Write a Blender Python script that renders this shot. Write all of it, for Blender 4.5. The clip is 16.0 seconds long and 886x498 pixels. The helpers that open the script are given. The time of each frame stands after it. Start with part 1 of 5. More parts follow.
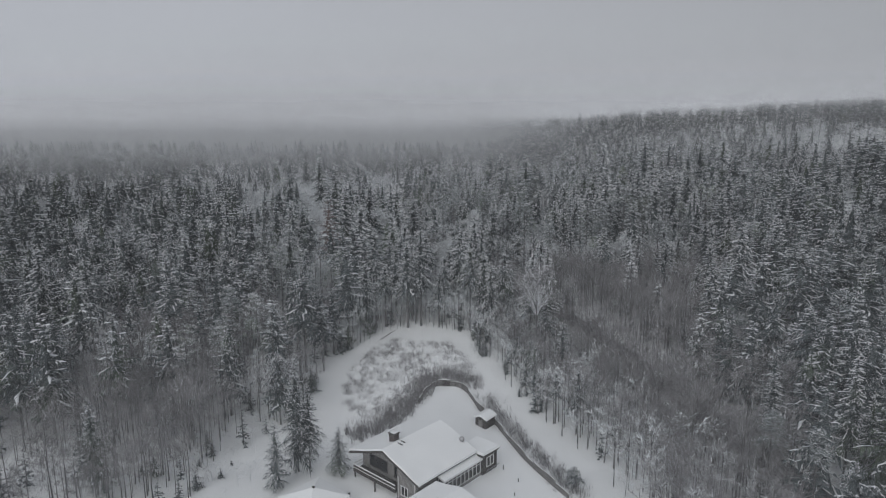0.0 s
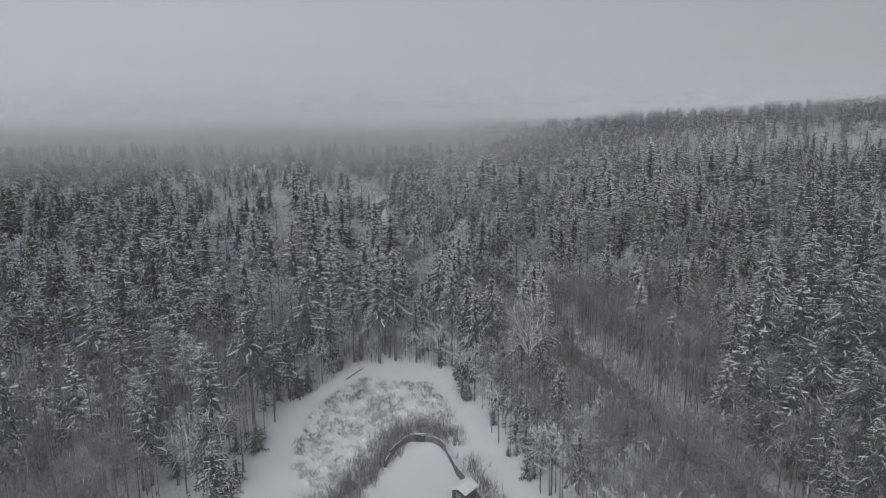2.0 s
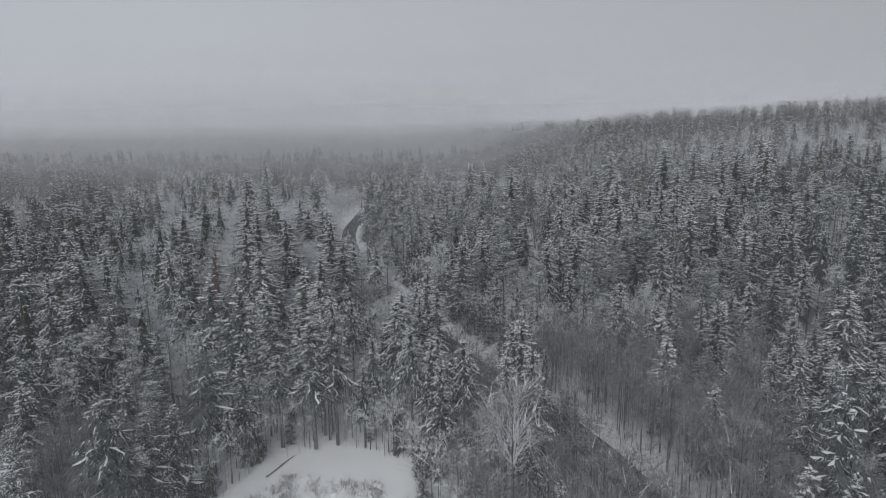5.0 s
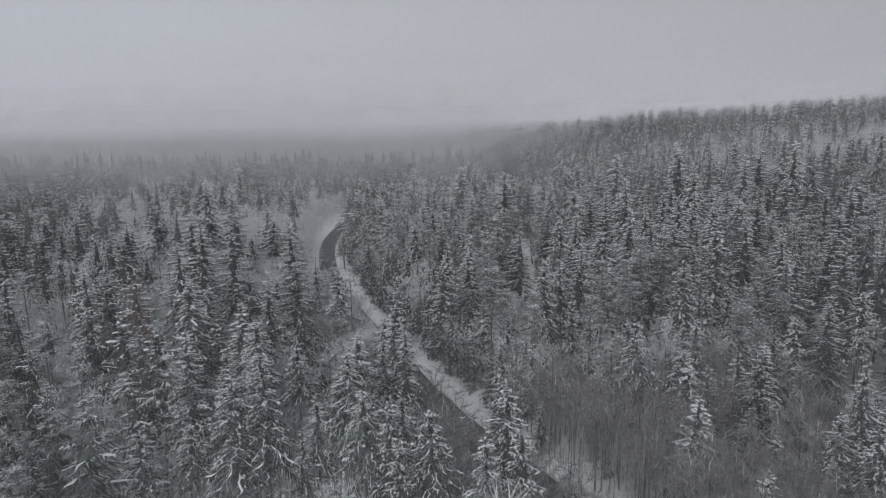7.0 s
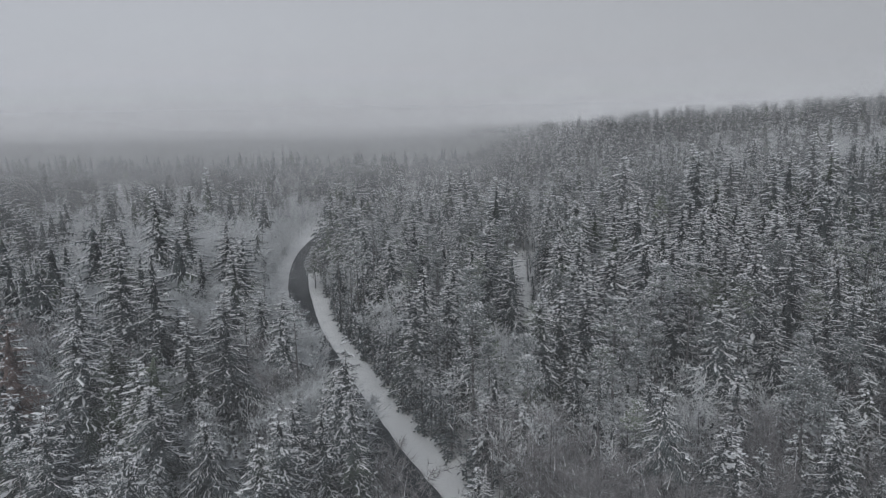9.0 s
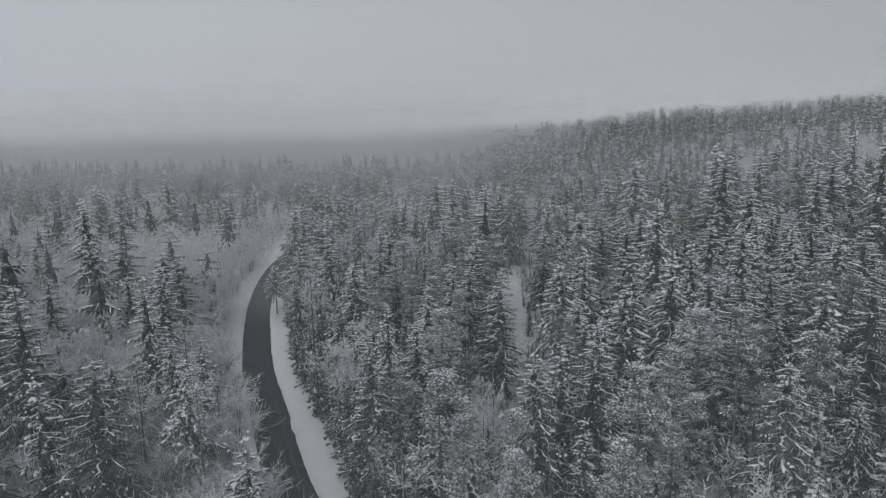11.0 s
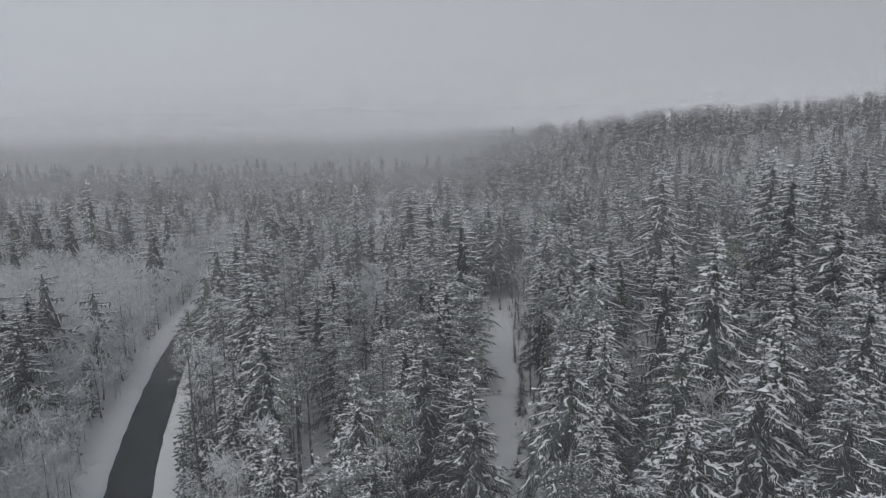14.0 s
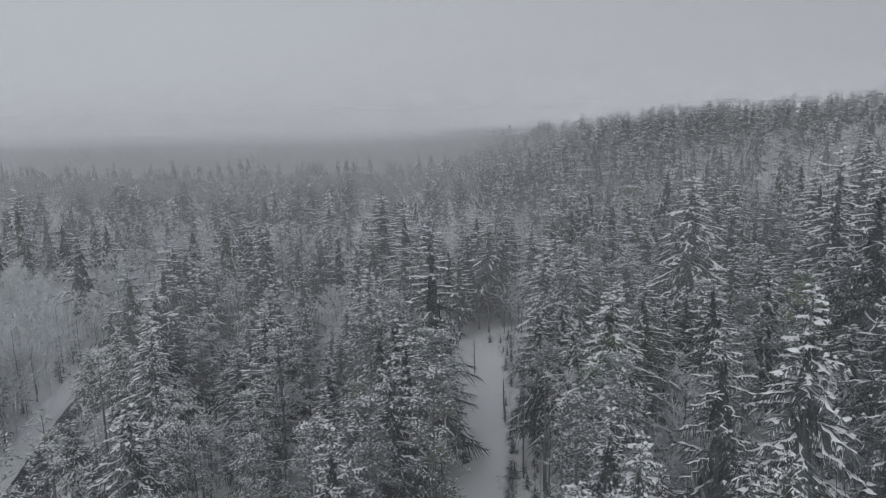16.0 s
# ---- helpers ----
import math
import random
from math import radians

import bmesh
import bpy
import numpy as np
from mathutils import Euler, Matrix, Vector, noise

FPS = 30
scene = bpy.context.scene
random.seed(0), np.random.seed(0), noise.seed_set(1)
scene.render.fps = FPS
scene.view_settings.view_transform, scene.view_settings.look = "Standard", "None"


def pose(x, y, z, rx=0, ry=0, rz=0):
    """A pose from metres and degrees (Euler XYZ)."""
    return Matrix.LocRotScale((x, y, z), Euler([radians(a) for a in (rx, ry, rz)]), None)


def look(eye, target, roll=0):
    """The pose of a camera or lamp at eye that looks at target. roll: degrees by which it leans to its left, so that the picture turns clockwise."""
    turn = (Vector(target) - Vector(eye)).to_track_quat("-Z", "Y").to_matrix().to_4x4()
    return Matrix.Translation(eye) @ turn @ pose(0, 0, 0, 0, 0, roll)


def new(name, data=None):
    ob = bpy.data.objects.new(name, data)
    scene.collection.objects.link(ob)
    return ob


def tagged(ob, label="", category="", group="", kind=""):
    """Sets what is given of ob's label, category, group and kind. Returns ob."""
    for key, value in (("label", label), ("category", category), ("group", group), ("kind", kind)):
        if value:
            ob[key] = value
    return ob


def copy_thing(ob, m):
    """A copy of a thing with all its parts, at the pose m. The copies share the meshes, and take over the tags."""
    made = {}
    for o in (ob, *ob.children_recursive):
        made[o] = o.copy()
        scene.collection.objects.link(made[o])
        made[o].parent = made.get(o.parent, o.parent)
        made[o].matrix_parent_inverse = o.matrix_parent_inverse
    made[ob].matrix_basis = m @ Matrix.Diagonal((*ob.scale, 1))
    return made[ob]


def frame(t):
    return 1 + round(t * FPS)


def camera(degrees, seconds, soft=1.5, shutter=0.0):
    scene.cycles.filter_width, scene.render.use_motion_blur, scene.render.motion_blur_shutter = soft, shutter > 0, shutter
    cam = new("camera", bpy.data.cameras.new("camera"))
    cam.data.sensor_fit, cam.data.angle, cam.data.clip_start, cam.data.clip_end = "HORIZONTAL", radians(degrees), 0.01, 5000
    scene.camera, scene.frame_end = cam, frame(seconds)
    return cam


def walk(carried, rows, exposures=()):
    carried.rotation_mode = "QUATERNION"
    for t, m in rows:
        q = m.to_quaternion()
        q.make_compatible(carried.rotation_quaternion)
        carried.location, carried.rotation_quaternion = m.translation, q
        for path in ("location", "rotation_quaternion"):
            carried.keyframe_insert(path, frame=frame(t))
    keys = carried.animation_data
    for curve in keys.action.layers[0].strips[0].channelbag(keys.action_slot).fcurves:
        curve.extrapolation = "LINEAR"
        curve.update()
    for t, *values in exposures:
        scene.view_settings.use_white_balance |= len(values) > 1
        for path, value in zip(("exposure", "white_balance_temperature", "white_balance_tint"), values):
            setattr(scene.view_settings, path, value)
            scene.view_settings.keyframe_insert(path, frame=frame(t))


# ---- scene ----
cam = camera(68.0, 16.0, soft=1.0)
METRES, EYE, TILT, LEAN, TURN = 115.8, 54.0, -11.6, 0.0, 0.0
ROWS = [
    (0.0, 0.0000, 0.0000, 0.0000, 0.00, 0.00, 0.00),
    (0.5, 0.0098, 0.0493, 0.0093, -0.02, 0.03, 0.08),
    (1.0, 0.0197, 0.0986, 0.0189, -0.04, 0.05, 0.16),
    (1.5, 0.0296, 0.1482, 0.0284, -0.05, 0.07, 0.23),
    (2.0, 0.0392, 0.1981, 0.0375, -0.07, 0.11, 0.29),
    (2.5, 0.0491, 0.2481, 0.0461, -0.06, 0.18, 0.36),
    (3.0, 0.0585, 0.2982, 0.0556, -0.07, 0.22, 0.42),
    (3.5, 0.0679, 0.3488, 0.0646, -0.08, 0.29, 0.48),
    (4.0, 0.0772, 0.3993, 0.0743, -0.10, 0.34, 0.53),
    (6.5, 0.1244, 0.6486, 0.1212, -0.08, 0.49, 0.77),
    (7.0, 0.1332, 0.6984, 0.1301, -0.09, 0.52, 0.82),
    (7.5, 0.1419, 0.7483, 0.1389, -0.11, 0.55, 0.85),
    (8.0, 0.1507, 0.7981, 0.1472, -0.13, 0.59, 0.87),
    (8.5, 0.1597, 0.8483, 0.1562, -0.13, 0.57, 0.92),
    (9.0, 0.1692, 0.8983, 0.1649, -0.11, 0.59, 0.95),
    (11.5, 0.2139, 1.1520, 0.2093, -0.14, 0.80, 1.09),
    (12.0, 0.2224, 1.2021, 0.2184, -0.15, 0.83, 1.11),
    (12.5, 0.2308, 1.2520, 0.2274, -0.16, 0.86, 1.15),
    (13.0, 0.2386, 1.3018, 0.2360, -0.20, 0.91, 1.13),
    (13.5, 0.2468, 1.3518, 0.2449, -0.20, 0.93, 1.14),
    (14.0, 0.2552, 1.4020, 0.2537, -0.23, 0.97, 1.12),
    (14.5, 0.2644, 1.4530, 0.2624, -0.22, 0.96, 1.14),
    (15.0, 0.2731, 1.5037, 0.2708, -0.22, 0.97, 1.18),
    (15.5, 0.2820, 1.5544, 0.2796, -0.23, 0.98, 1.23),
    (16.0, 0.2904, 1.6057, 0.2889, -0.28, 0.95, 1.25),
]
walk(cam, [(t, pose(0, 0, EYE, TILT, LEAN, TURN) @ pose(METRES * x, METRES * y, METRES * z, 90 + pitch, roll, yaw)) for t, x, y, z, yaw, pitch, roll in ROWS], [(0.0, -0.1), (2.5, -0.06), (4.0, -0.02), (6.5, 0.0), (16.0, 0.0)])

# ---- world, sun and mist ----
SUN_UP, SUN_TURN = 32.0, 200.0
world = bpy.data.worlds.new("overcast")
scene.world = world
world.use_nodes = True
wn, wl = world.node_tree.nodes, world.node_tree.links
wn.clear()
sky = wn.new("ShaderNodeTexSky")
sky.sky_type, sky.sun_disc = "NISHITA", False
sky.sun_elevation, sky.sun_rotation = radians(SUN_UP), radians(SUN_TURN)
grey = wn.new("ShaderNodeHueSaturation")
grey.inputs["Saturation"].default_value = 0.06
grey.inputs["Value"].default_value = 0.022
wl.new(sky.outputs[0], grey.inputs["Color"])
where = wn.new("ShaderNodeTexCoord")
cloud = wn.new("ShaderNodeTexNoise")
cloud.inputs["Scale"].default_value, cloud.inputs["Detail"].default_value = 2.2, 3.0
squash = wn.new("ShaderNodeMapping")
squash.inputs["Scale"].default_value = (1.0, 1.0, 3.0)
wl.new(where.outputs["Generated"], squash.inputs[0])
wl.new(squash.outputs[0], cloud.inputs["Vector"])
tone = wn.new("ShaderNodeMapRange")
tone.inputs["From Min"].default_value, tone.inputs["From Max"].default_value = 0.3, 0.7
tone.inputs["To Min"].default_value, tone.inputs["To Max"].default_value = 0.362, 0.380
wl.new(cloud.outputs["Fac"], tone.inputs["Value"])
tint = wn.new("ShaderNodeMixRGB")
tint.blend_type = "MULTIPLY"
tint.inputs[0].default_value = 1.0
tint.inputs[2].default_value = (0.942, 1.0, 1.125, 1)
lean = wn.new("ShaderNodeSeparateXYZ")
wl.new(where.outputs["Generated"], lean.inputs[0])
west = wn.new("ShaderNodeMapRange")
west.inputs["From Min"].default_value, west.inputs["From Max"].default_value = -0.7, 0.7
west.inputs["To Min"].default_value, west.inputs["To Max"].default_value = 1.03, 0.57
wl.new(lean.outputs["X"], west.inputs["Value"])
lit = wn.new("ShaderNodeMath")
lit.operation = "MULTIPLY"
wl.new(tone.outputs[0], lit.inputs[0])
wl.new(west.outputs[0], lit.inputs[1])
wl.new(lit.outputs[0], tint.inputs[1])
both = wn.new("ShaderNodeMixRGB")
both.blend_type = "ADD"
both.inputs[0].default_value = 1.0
wl.new(tint.outputs[0], both.inputs[1])
wl.new(grey.outputs[0], both.inputs[2])
back = wn.new("ShaderNodeBackground")
wl.new(both.outputs[0], back.inputs["Color"])
back.inputs["Strength"].default_value = 1.0
wo = wn.new("ShaderNodeOutputWorld")
wl.new(back.outputs[0], wo.inputs["Surface"])

sun_data = bpy.data.lights.new("sun", "SUN")
sun_data.energy, sun_data.angle, sun_data.color = 1.1, radians(60), (1.0, 0.99, 0.985)
sun = new("sun", sun_data)
sun.matrix_world = look((0, 0, 300), (0 - math.sin(radians(SUN_TURN)) * 100, 0 - math.cos(radians(SUN_TURN)) * 100, 300 - 100 * math.tan(radians(SUN_UP))))


# ---- materials ----
def stuff_material(name, dark, light, rough=0.8, scale=1.0, bump=0.0, per_object=0.0, detail=6.0, metal=0.0, spec=0.3, fine=None, warm=None):
    m = bpy.data.materials.new(name)
    m.use_nodes = True
    n, l = m.node_tree.nodes, m.node_tree.links
    b = n["Principled BSDF"]
    b.inputs["Roughness"].default_value = rough
    b.inputs["Metallic"].default_value = metal
    b.inputs["Specular IOR Level"].default_value = spec
    geo = n.new("ShaderNodeNewGeometry")
    big = n.new("ShaderNodeTexNoise")
    big.inputs["Scale"].default_value, big.inputs["Detail"].default_value = scale, detail
    l.new(geo.outputs["Position"], big.inputs["Vector"])
    small = n.new("ShaderNodeTexNoise")
    small.inputs["Scale"].default_value, small.inputs["Detail"].default_value = fine or scale * 11, 3.0
    l.new(geo.outputs["Position"], small.inputs["Vector"])
    mean = n.new("ShaderNodeMath")
    mean.operation = "MULTIPLY_ADD"
    l.new(small.outputs["Fac"], mean.inputs[0])
    mean.inputs[1].default_value = 0.45
    half = n.new("ShaderNodeMath")
    half.operation = "MULTIPLY"
    l.new(big.outputs["Fac"], half.inputs[0])
    half.inputs[1].default_value = 0.55
    l.new(half.outputs[0], mean.inputs[2])
    ramp = n.new("ShaderNodeValToRGB")
    ramp.color_ramp.elements[0].position, ramp.color_ramp.elements[1].position = 0.35, 0.65
    ramp.color_ramp.elements[0].color, ramp.color_ramp.elements[1].color = (*dark, 1), (*light, 1)
    l.new(mean.outputs[0], ramp.inputs[0])
    out = ramp.outputs[0]
    if per_object:
        info = n.new("ShaderNodeObjectInfo")
        span = n.new("ShaderNodeMapRange")
        span.inputs["To Min"].default_value, span.inputs["To Max"].default_value = 1 - per_object, 1 + per_object
        l.new(info.outputs["Random"], span.inputs["Value"])
        isl = n.new("ShaderNodeMapRange")
        isl.inputs["To Min"].default_value, isl.inputs["To Max"].default_value = 0.75, 1.25
        l.new(geo.outputs["Random Per Island"], isl.inputs["Value"])
        prod = n.new("ShaderNodeMath")
        prod.operation = "MULTIPLY"
        l.new(span.outputs[0], prod.inputs[0])
        l.new(isl.outputs[0], prod.inputs[1])
        vec = n.new("ShaderNodeVectorMath")
        vec.operation = "SCALE"
        l.new(out, vec.inputs[0])
        l.new(prod.outputs[0], vec.inputs["Scale"])
        out = vec.outputs[0]
    if warm:
        area = n.new("ShaderNodeTexNoise")
        area.inputs["Scale"].default_value, area.inputs["Detail"].default_value = 0.09, 2.0
        l.new(geo.outputs["Position"], area.inputs["Vector"])
        some = n.new("ShaderNodeMapRange")
        some.inputs["From Min"].default_value, some.inputs["From Max"].default_value = 0.54, 0.70
        l.new(area.outputs["Fac"], some.inputs["Value"])
        hue = n.new("ShaderNodeMixRGB")
        hue.blend_type = "MULTIPLY"
        hue.inputs[2].default_value = (*warm, 1)
        l.new(some.outputs[0], hue.inputs[0])
        l.new(out, hue.inputs[1])
        out = hue.outputs[0]
    l.new(out, b.inputs["Base Color"])
    if bump:
        bp = n.new("ShaderNodeBump")
        bp.inputs["Strength"].default_value, bp.inputs["Distance"].default_value = bump, 0.08
        l.new(mean.outputs[0], bp.inputs["Height"])
        l.new(bp.outputs[0], b.inputs["Normal"])
    return m


NEEDLE = stuff_material("spruce_needles", (0.048, 0.059, 0.061), (0.135, 0.154, 0.158), 0.9, 0.6, per_object=0.22, spec=0.1, warm=(1.0, 1.06, 0.78))
PINE = stuff_material("pine_needles", (0.135, 0.156, 0.156), (0.275, 0.30, 0.302), 0.9, 0.6, per_object=0.22, spec=0.1, warm=(1.0, 1.06, 0.78))
BARK = stuff_material("bark", (0.070, 0.070, 0.072), (0.18, 0.178, 0.18), 0.95, 1.5, 0.6, per_object=0.2)
TWIG = stuff_material("bare_twigs", (0.171, 0.168, 0.172), (0.362, 0.356, 0.363), 0.95, 0.3, per_object=0.2)
FROST = stuff_material("frosted_twigs", (0.50, 0.523, 0.532), (0.75, 0.775, 0.79), 0.95, 0.3, per_object=0.15)
SNOW = stuff_material("snow", (0.85, 0.868, 0.868), (0.94, 0.955, 0.955), 0.75, 0.35, 0.35, spec=0.2)
BOUGH_SNOW = stuff_material("bough_snow", (0.80, 0.825, 0.85), (0.94, 0.955, 0.975), 0.8, 0.8, 0.3, spec=0.15)
ASPHALT = stuff_material("wet_asphalt", (0.029, 0.036, 0.040), (0.052, 0.062, 0.068), 0.6, 0.25, 0.3, fine=9.0)
SLUSH = stuff_material("packed_slush", (0.07, 0.074, 0.078), (0.15, 0.155, 0.16), 0.7, 0.7, 0.3)


# see-through sheet that imitates haze, thinning with height and towards its foot
def haze_sheet_material(name, alpha, low=25.0, high=125.0, foot=0.0):
    m = bpy.data.materials.new(name)
    m.use_nodes = True
    n, l = m.node_tree.nodes, m.node_tree.links
    n.clear()
    dif, tra, clear = n.new("ShaderNodeBsdfDiffuse"), n.new("ShaderNodeBsdfTranslucent"), n.new("ShaderNodeBsdfTransparent")
    dif.inputs[0].default_value = tra.inputs[0].default_value = (0.97, 0.98, 1.0, 1)
    body, mix, o = n.new("ShaderNodeMixShader"), n.new("ShaderNodeMixShader"), n.new("ShaderNodeOutputMaterial")
    l.new(dif.outputs[0], body.inputs[1])
    l.new(tra.outputs[0], body.inputs[2])
    geo = n.new("ShaderNodeNewGeometry")
    sep = n.new("ShaderNodeSeparateXYZ")
    l.new(geo.outputs["Position"], sep.inputs[0])
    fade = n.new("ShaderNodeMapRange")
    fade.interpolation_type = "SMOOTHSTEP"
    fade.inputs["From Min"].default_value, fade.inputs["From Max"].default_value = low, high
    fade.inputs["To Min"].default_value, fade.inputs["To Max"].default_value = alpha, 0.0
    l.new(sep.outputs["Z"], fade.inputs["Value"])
    wisps = n.new("ShaderNodeTexNoise")
    wisps.inputs["Scale"].default_value, wisps.inputs["Detail"].default_value = 0.006, 3.0
    l.new(geo.outputs["Position"], wisps.inputs["Vector"])
    var = n.new("ShaderNodeMapRange")
    var.inputs["From Min"].default_value, var.inputs["From Max"].default_value = 0.3, 0.7
    var.inputs["To Min"].default_value, var.inputs["To Max"].default_value = 0.8, 1.2
    l.new(wisps.outputs["Fac"], var.inputs["Value"])
    mul = n.new("ShaderNodeMath")
    mul.operation = "MULTIPLY"
    l.new(fade.outputs[0], mul.inputs[0])
    l.new(var.outputs[0], mul.inputs[1])
    out = mul.outputs[0]
    if foot:
        at = n.new("ShaderNodeAttribute")
        at.attribute_name = "rise"
        thin = n.new("ShaderNodeMapRange")
        thin.interpolation_type = "SMOOTHSTEP"
        thin.inputs["From Max"].default_value = foot
        l.new(at.outputs["Fac"], thin.inputs["Value"])
        thick = n.new("ShaderNodeMath")
        thick.operation = "MULTIPLY"
        l.new(out, thick.inputs[0])
        l.new(thin.outputs[0], thick.inputs[1])
        out = thick.outputs[0]
    l.new(out, mix.inputs[0])
    l.new(clear.outputs[0], mix.inputs[1])
    l.new(body.outputs[0], mix.inputs[2])
    l.new(mix.outputs[0], o.inputs["Surface"])
    return m


# ---- mesh helpers ----
def tri_mesh(name, pieces):
    """One mesh from pieces of (vertices, triangles, material)."""
    mats, vs, ts, ms, base = [], [], [], [], 0
    for v, t, m in pieces:
        if len(t) == 0:
            continue
        if m not in mats:
            mats.append(m)
        vs.append(v)
        ts.append(t + base)
        ms.append(np.full(len(t), mats.index(m), np.int32))
        base += len(v)
    v, t, mi = np.concatenate(vs), np.concatenate(ts), np.concatenate(ms)
    me = bpy.data.meshes.new(name)
    me.vertices.add(len(v))
    me.vertices.foreach_set("co", np.ascontiguousarray(v, np.float32).ravel())
    me.loops.add(len(t) * 3)
    me.loops.foreach_set("vertex_index", np.ascontiguousarray(t, np.int32).ravel())
    me.polygons.add(len(t))
    me.polygons.foreach_set("loop_start", np.arange(0, len(t) * 3, 3, dtype=np.int32))
    me.polygons.foreach_set("material_index", mi)
    for m in mats:
        me.materials.append(m)
    me.update(calc_edges=True)
    return me


def thing(name, label, category, group="", kind="", at=(0, 0, 0), turn=0.0):
    ob = new(name)
    ob.matrix_world = pose(*at, 0, 0, turn)
    return tagged(ob, label, category, group, kind)


def part(name, bm, material, parent, label=""):
    """Links a bmesh as one mesh object under a thing or a part, in the parent's own axes."""
    me = bpy.data.meshes.new(name)
    bm.to_mesh(me)
    bm.free()
    me.materials.append(material)
    ob = new(name, me)
    ob.parent = parent
    return tagged(ob, label)


def mesh_part(name, me, parent, label=""):
    ob = new(name, me)
    ob.parent = parent
    return tagged(ob, label)


def box_bm(x0, y0, z0, x1, y1, z1, bevel=0.0, bm=None):
    bm = bm or bmesh.new()
    r = bmesh.ops.create_cube(bm, size=1.0, matrix=Matrix.LocRotScale(((x0 + x1) / 2, (y0 + y1) / 2, (z0 + z1) / 2), None, (abs(x1 - x0), abs(y1 - y0), abs(z1 - z0))))
    if bevel:
        es = list({e for v in r["verts"] for e in v.link_edges})
        bmesh.ops.bevel(bm, geom=es, offset=bevel, segments=2, affect="EDGES")
    return bm


def smooth(a, b, v):
    t = np.clip((np.asarray(v, float) - a) / (b - a), 0, 1)
    return t * t * (3 - 2 * t)


# ---- the lie of the land ----
def land(x, y):
    """Height of the ground: a shallow dip at the house, a rise to the road, a long hill to the east."""
    x, y = np.asarray(x, float), np.asarray(y, float)
    z = -1.5 + 10.5 * smooth(100, 210, y)
    east = np.maximum(0, x - 22)
    hill = 0.1 * np.minimum(east, 100) + 0.06 * np.clip(east - 100, 0, 300) + 14.6 * smooth(28, 120, x) * smooth(335, 462, y)
    z = z + hill * smooth(40, 200, y + 0.4 * x) * (1 - 0.85 * smooth(650, 950, y))
    z = z - 2.6 * np.exp(-((x + 11.5) ** 2 + (y - 84.5) ** 2) / 40.0)
    z = z + 1.5 * np.exp(-((x - 1.0) / 7.0) ** 2 - ((y - 108.0) / 9.0) ** 2)
    z = z - 8.0 * smooth(350, 1000, y) * smooth(120, -60, x)
    z = z + 0.5 * np.sin(x * 0.061 + 1.3) * np.sin(y * 0.047) * smooth(140, 220, y + abs(x) * 0.5)
    return z


ROAD = [(92, -420), (84, -250), (76, -120), (68, -20), (62, 30), (58, 60), (55, 80), (50.5, 103), (45, 120), (40, 135), (33.5, 151), (26, 164), (17.3, 176.5), (10, 190), (3.3, 206), (-3.2, 224), (-9.3, 241), (-15.0, 261), (-20.0, 282), (-24.0, 304), (-26.2, 324), (-26.6, 342), (-26.0, 362), (-23.5, 385), (-17, 408), (-6, 430), (8, 448)]
TRAIL = [(32.5, 205), (34.3, 218), (36.0, 234), (37.6, 250), (39.2, 264), (40.5, 278), (41, 290), (40, 303)]
PATH2 = [(-1, 158), (-3.5, 168), (-5.5, 178), (-8.5, 190)]
CUT = [(-62, 420), (-50, 520), (-36, 640), (-20, 800), (0, 1000), (14, 1300)]


def spline(points, step):
    """A smooth line through points, at even steps."""
    p = np.array(points, float)
    q = np.vstack([2 * p[0] - p[1], p, 2 * p[-1] - p[-2]])
    out = []
    for i in range(1, len(q) - 2):
        n = max(2, int(np.linalg.norm(q[i + 1] - q[i]) / step))
        t = np.linspace(0, 1, n, endpoint=False)[:, None]
        a, b, c, d = q[i - 1], q[i], q[i + 1], q[i + 2]
        out.append(0.5 * (2 * b + (c - a) * t + (2 * a - 5 * b + 4 * c - d) * t ** 2 + (3 * b - a - 3 * c + d) * t ** 3))
    return np.vstack(out + [p[-1:]])


ROAD_LINE, TRAIL_LINE, PATH2_LINE, CUT_LINE = spline(ROAD, 2.0), spline(TRAIL, 2.0), spline(PATH2, 2.0), spline(CUT, 20.0)


def off_line(line, x, y):
    """Signed distance from a line, to its right (east) positive."""
    x, y = np.atleast_1d(np.asarray(x, float)), np.atleast_1d(np.asarray(y, float))
    best, side = np.full(len(x), 1e9), np.zeros(len(x))
    for i in range(len(line) - 1):
        a, d = line[i], line[i + 1] - line[i]
        t = np.clip(((x - a[0]) * d[0] + (y - a[1]) * d[1]) / (d @ d), 0, 1)
        ex, ey = x - a[0] - t * d[0], y - a[1] - t * d[1]
        r = np.hypot(ex, ey)
        s = np.sign(ex * d[1] - ey * d[0])
        better = r < best
        best, side = np.where(better, r, best), np.where(better, s, side)
    return best * side


def strip_mesh(name, line, offsets, lift, material, wobble=0.0, seed=0):
    """A band along a line; offsets are its cross profile as (across, up)."""
    rng = np.random.default_rng(seed)
    d = np.gradient(line, axis=0)
    d /= np.linalg.norm(d, axis=1)[:, None]
    right = np.stack([d[:, 1], -d[:, 0]], 1)
    n, k = len(line), len(offsets)
    v = np.zeros((n, k, 3))
    mid = land(line[:, 0], line[:, 1])
    for j, (a, up) in enumerate(offsets):
        w = a + (rng.normal(0, wobble, n) if wobble and j in (0, k - 1) else 0)
        v[:, j, :2] = line + right * np.reshape(w * np.ones(n), (n, 1))
        v[:, j, 2] = mid + up + lift
    i, j = np.meshgrid(np.arange(n - 1), np.arange(k - 1), indexing="ij")
    a = (i * k + j).ravel()
    t = np.concatenate([np.stack([a, a + 1, a + k + 1], 1), np.stack([a, a + k + 1, a + k], 1)])
    return tri_mesh(name, [(v.reshape(-1, 3), t, material)])


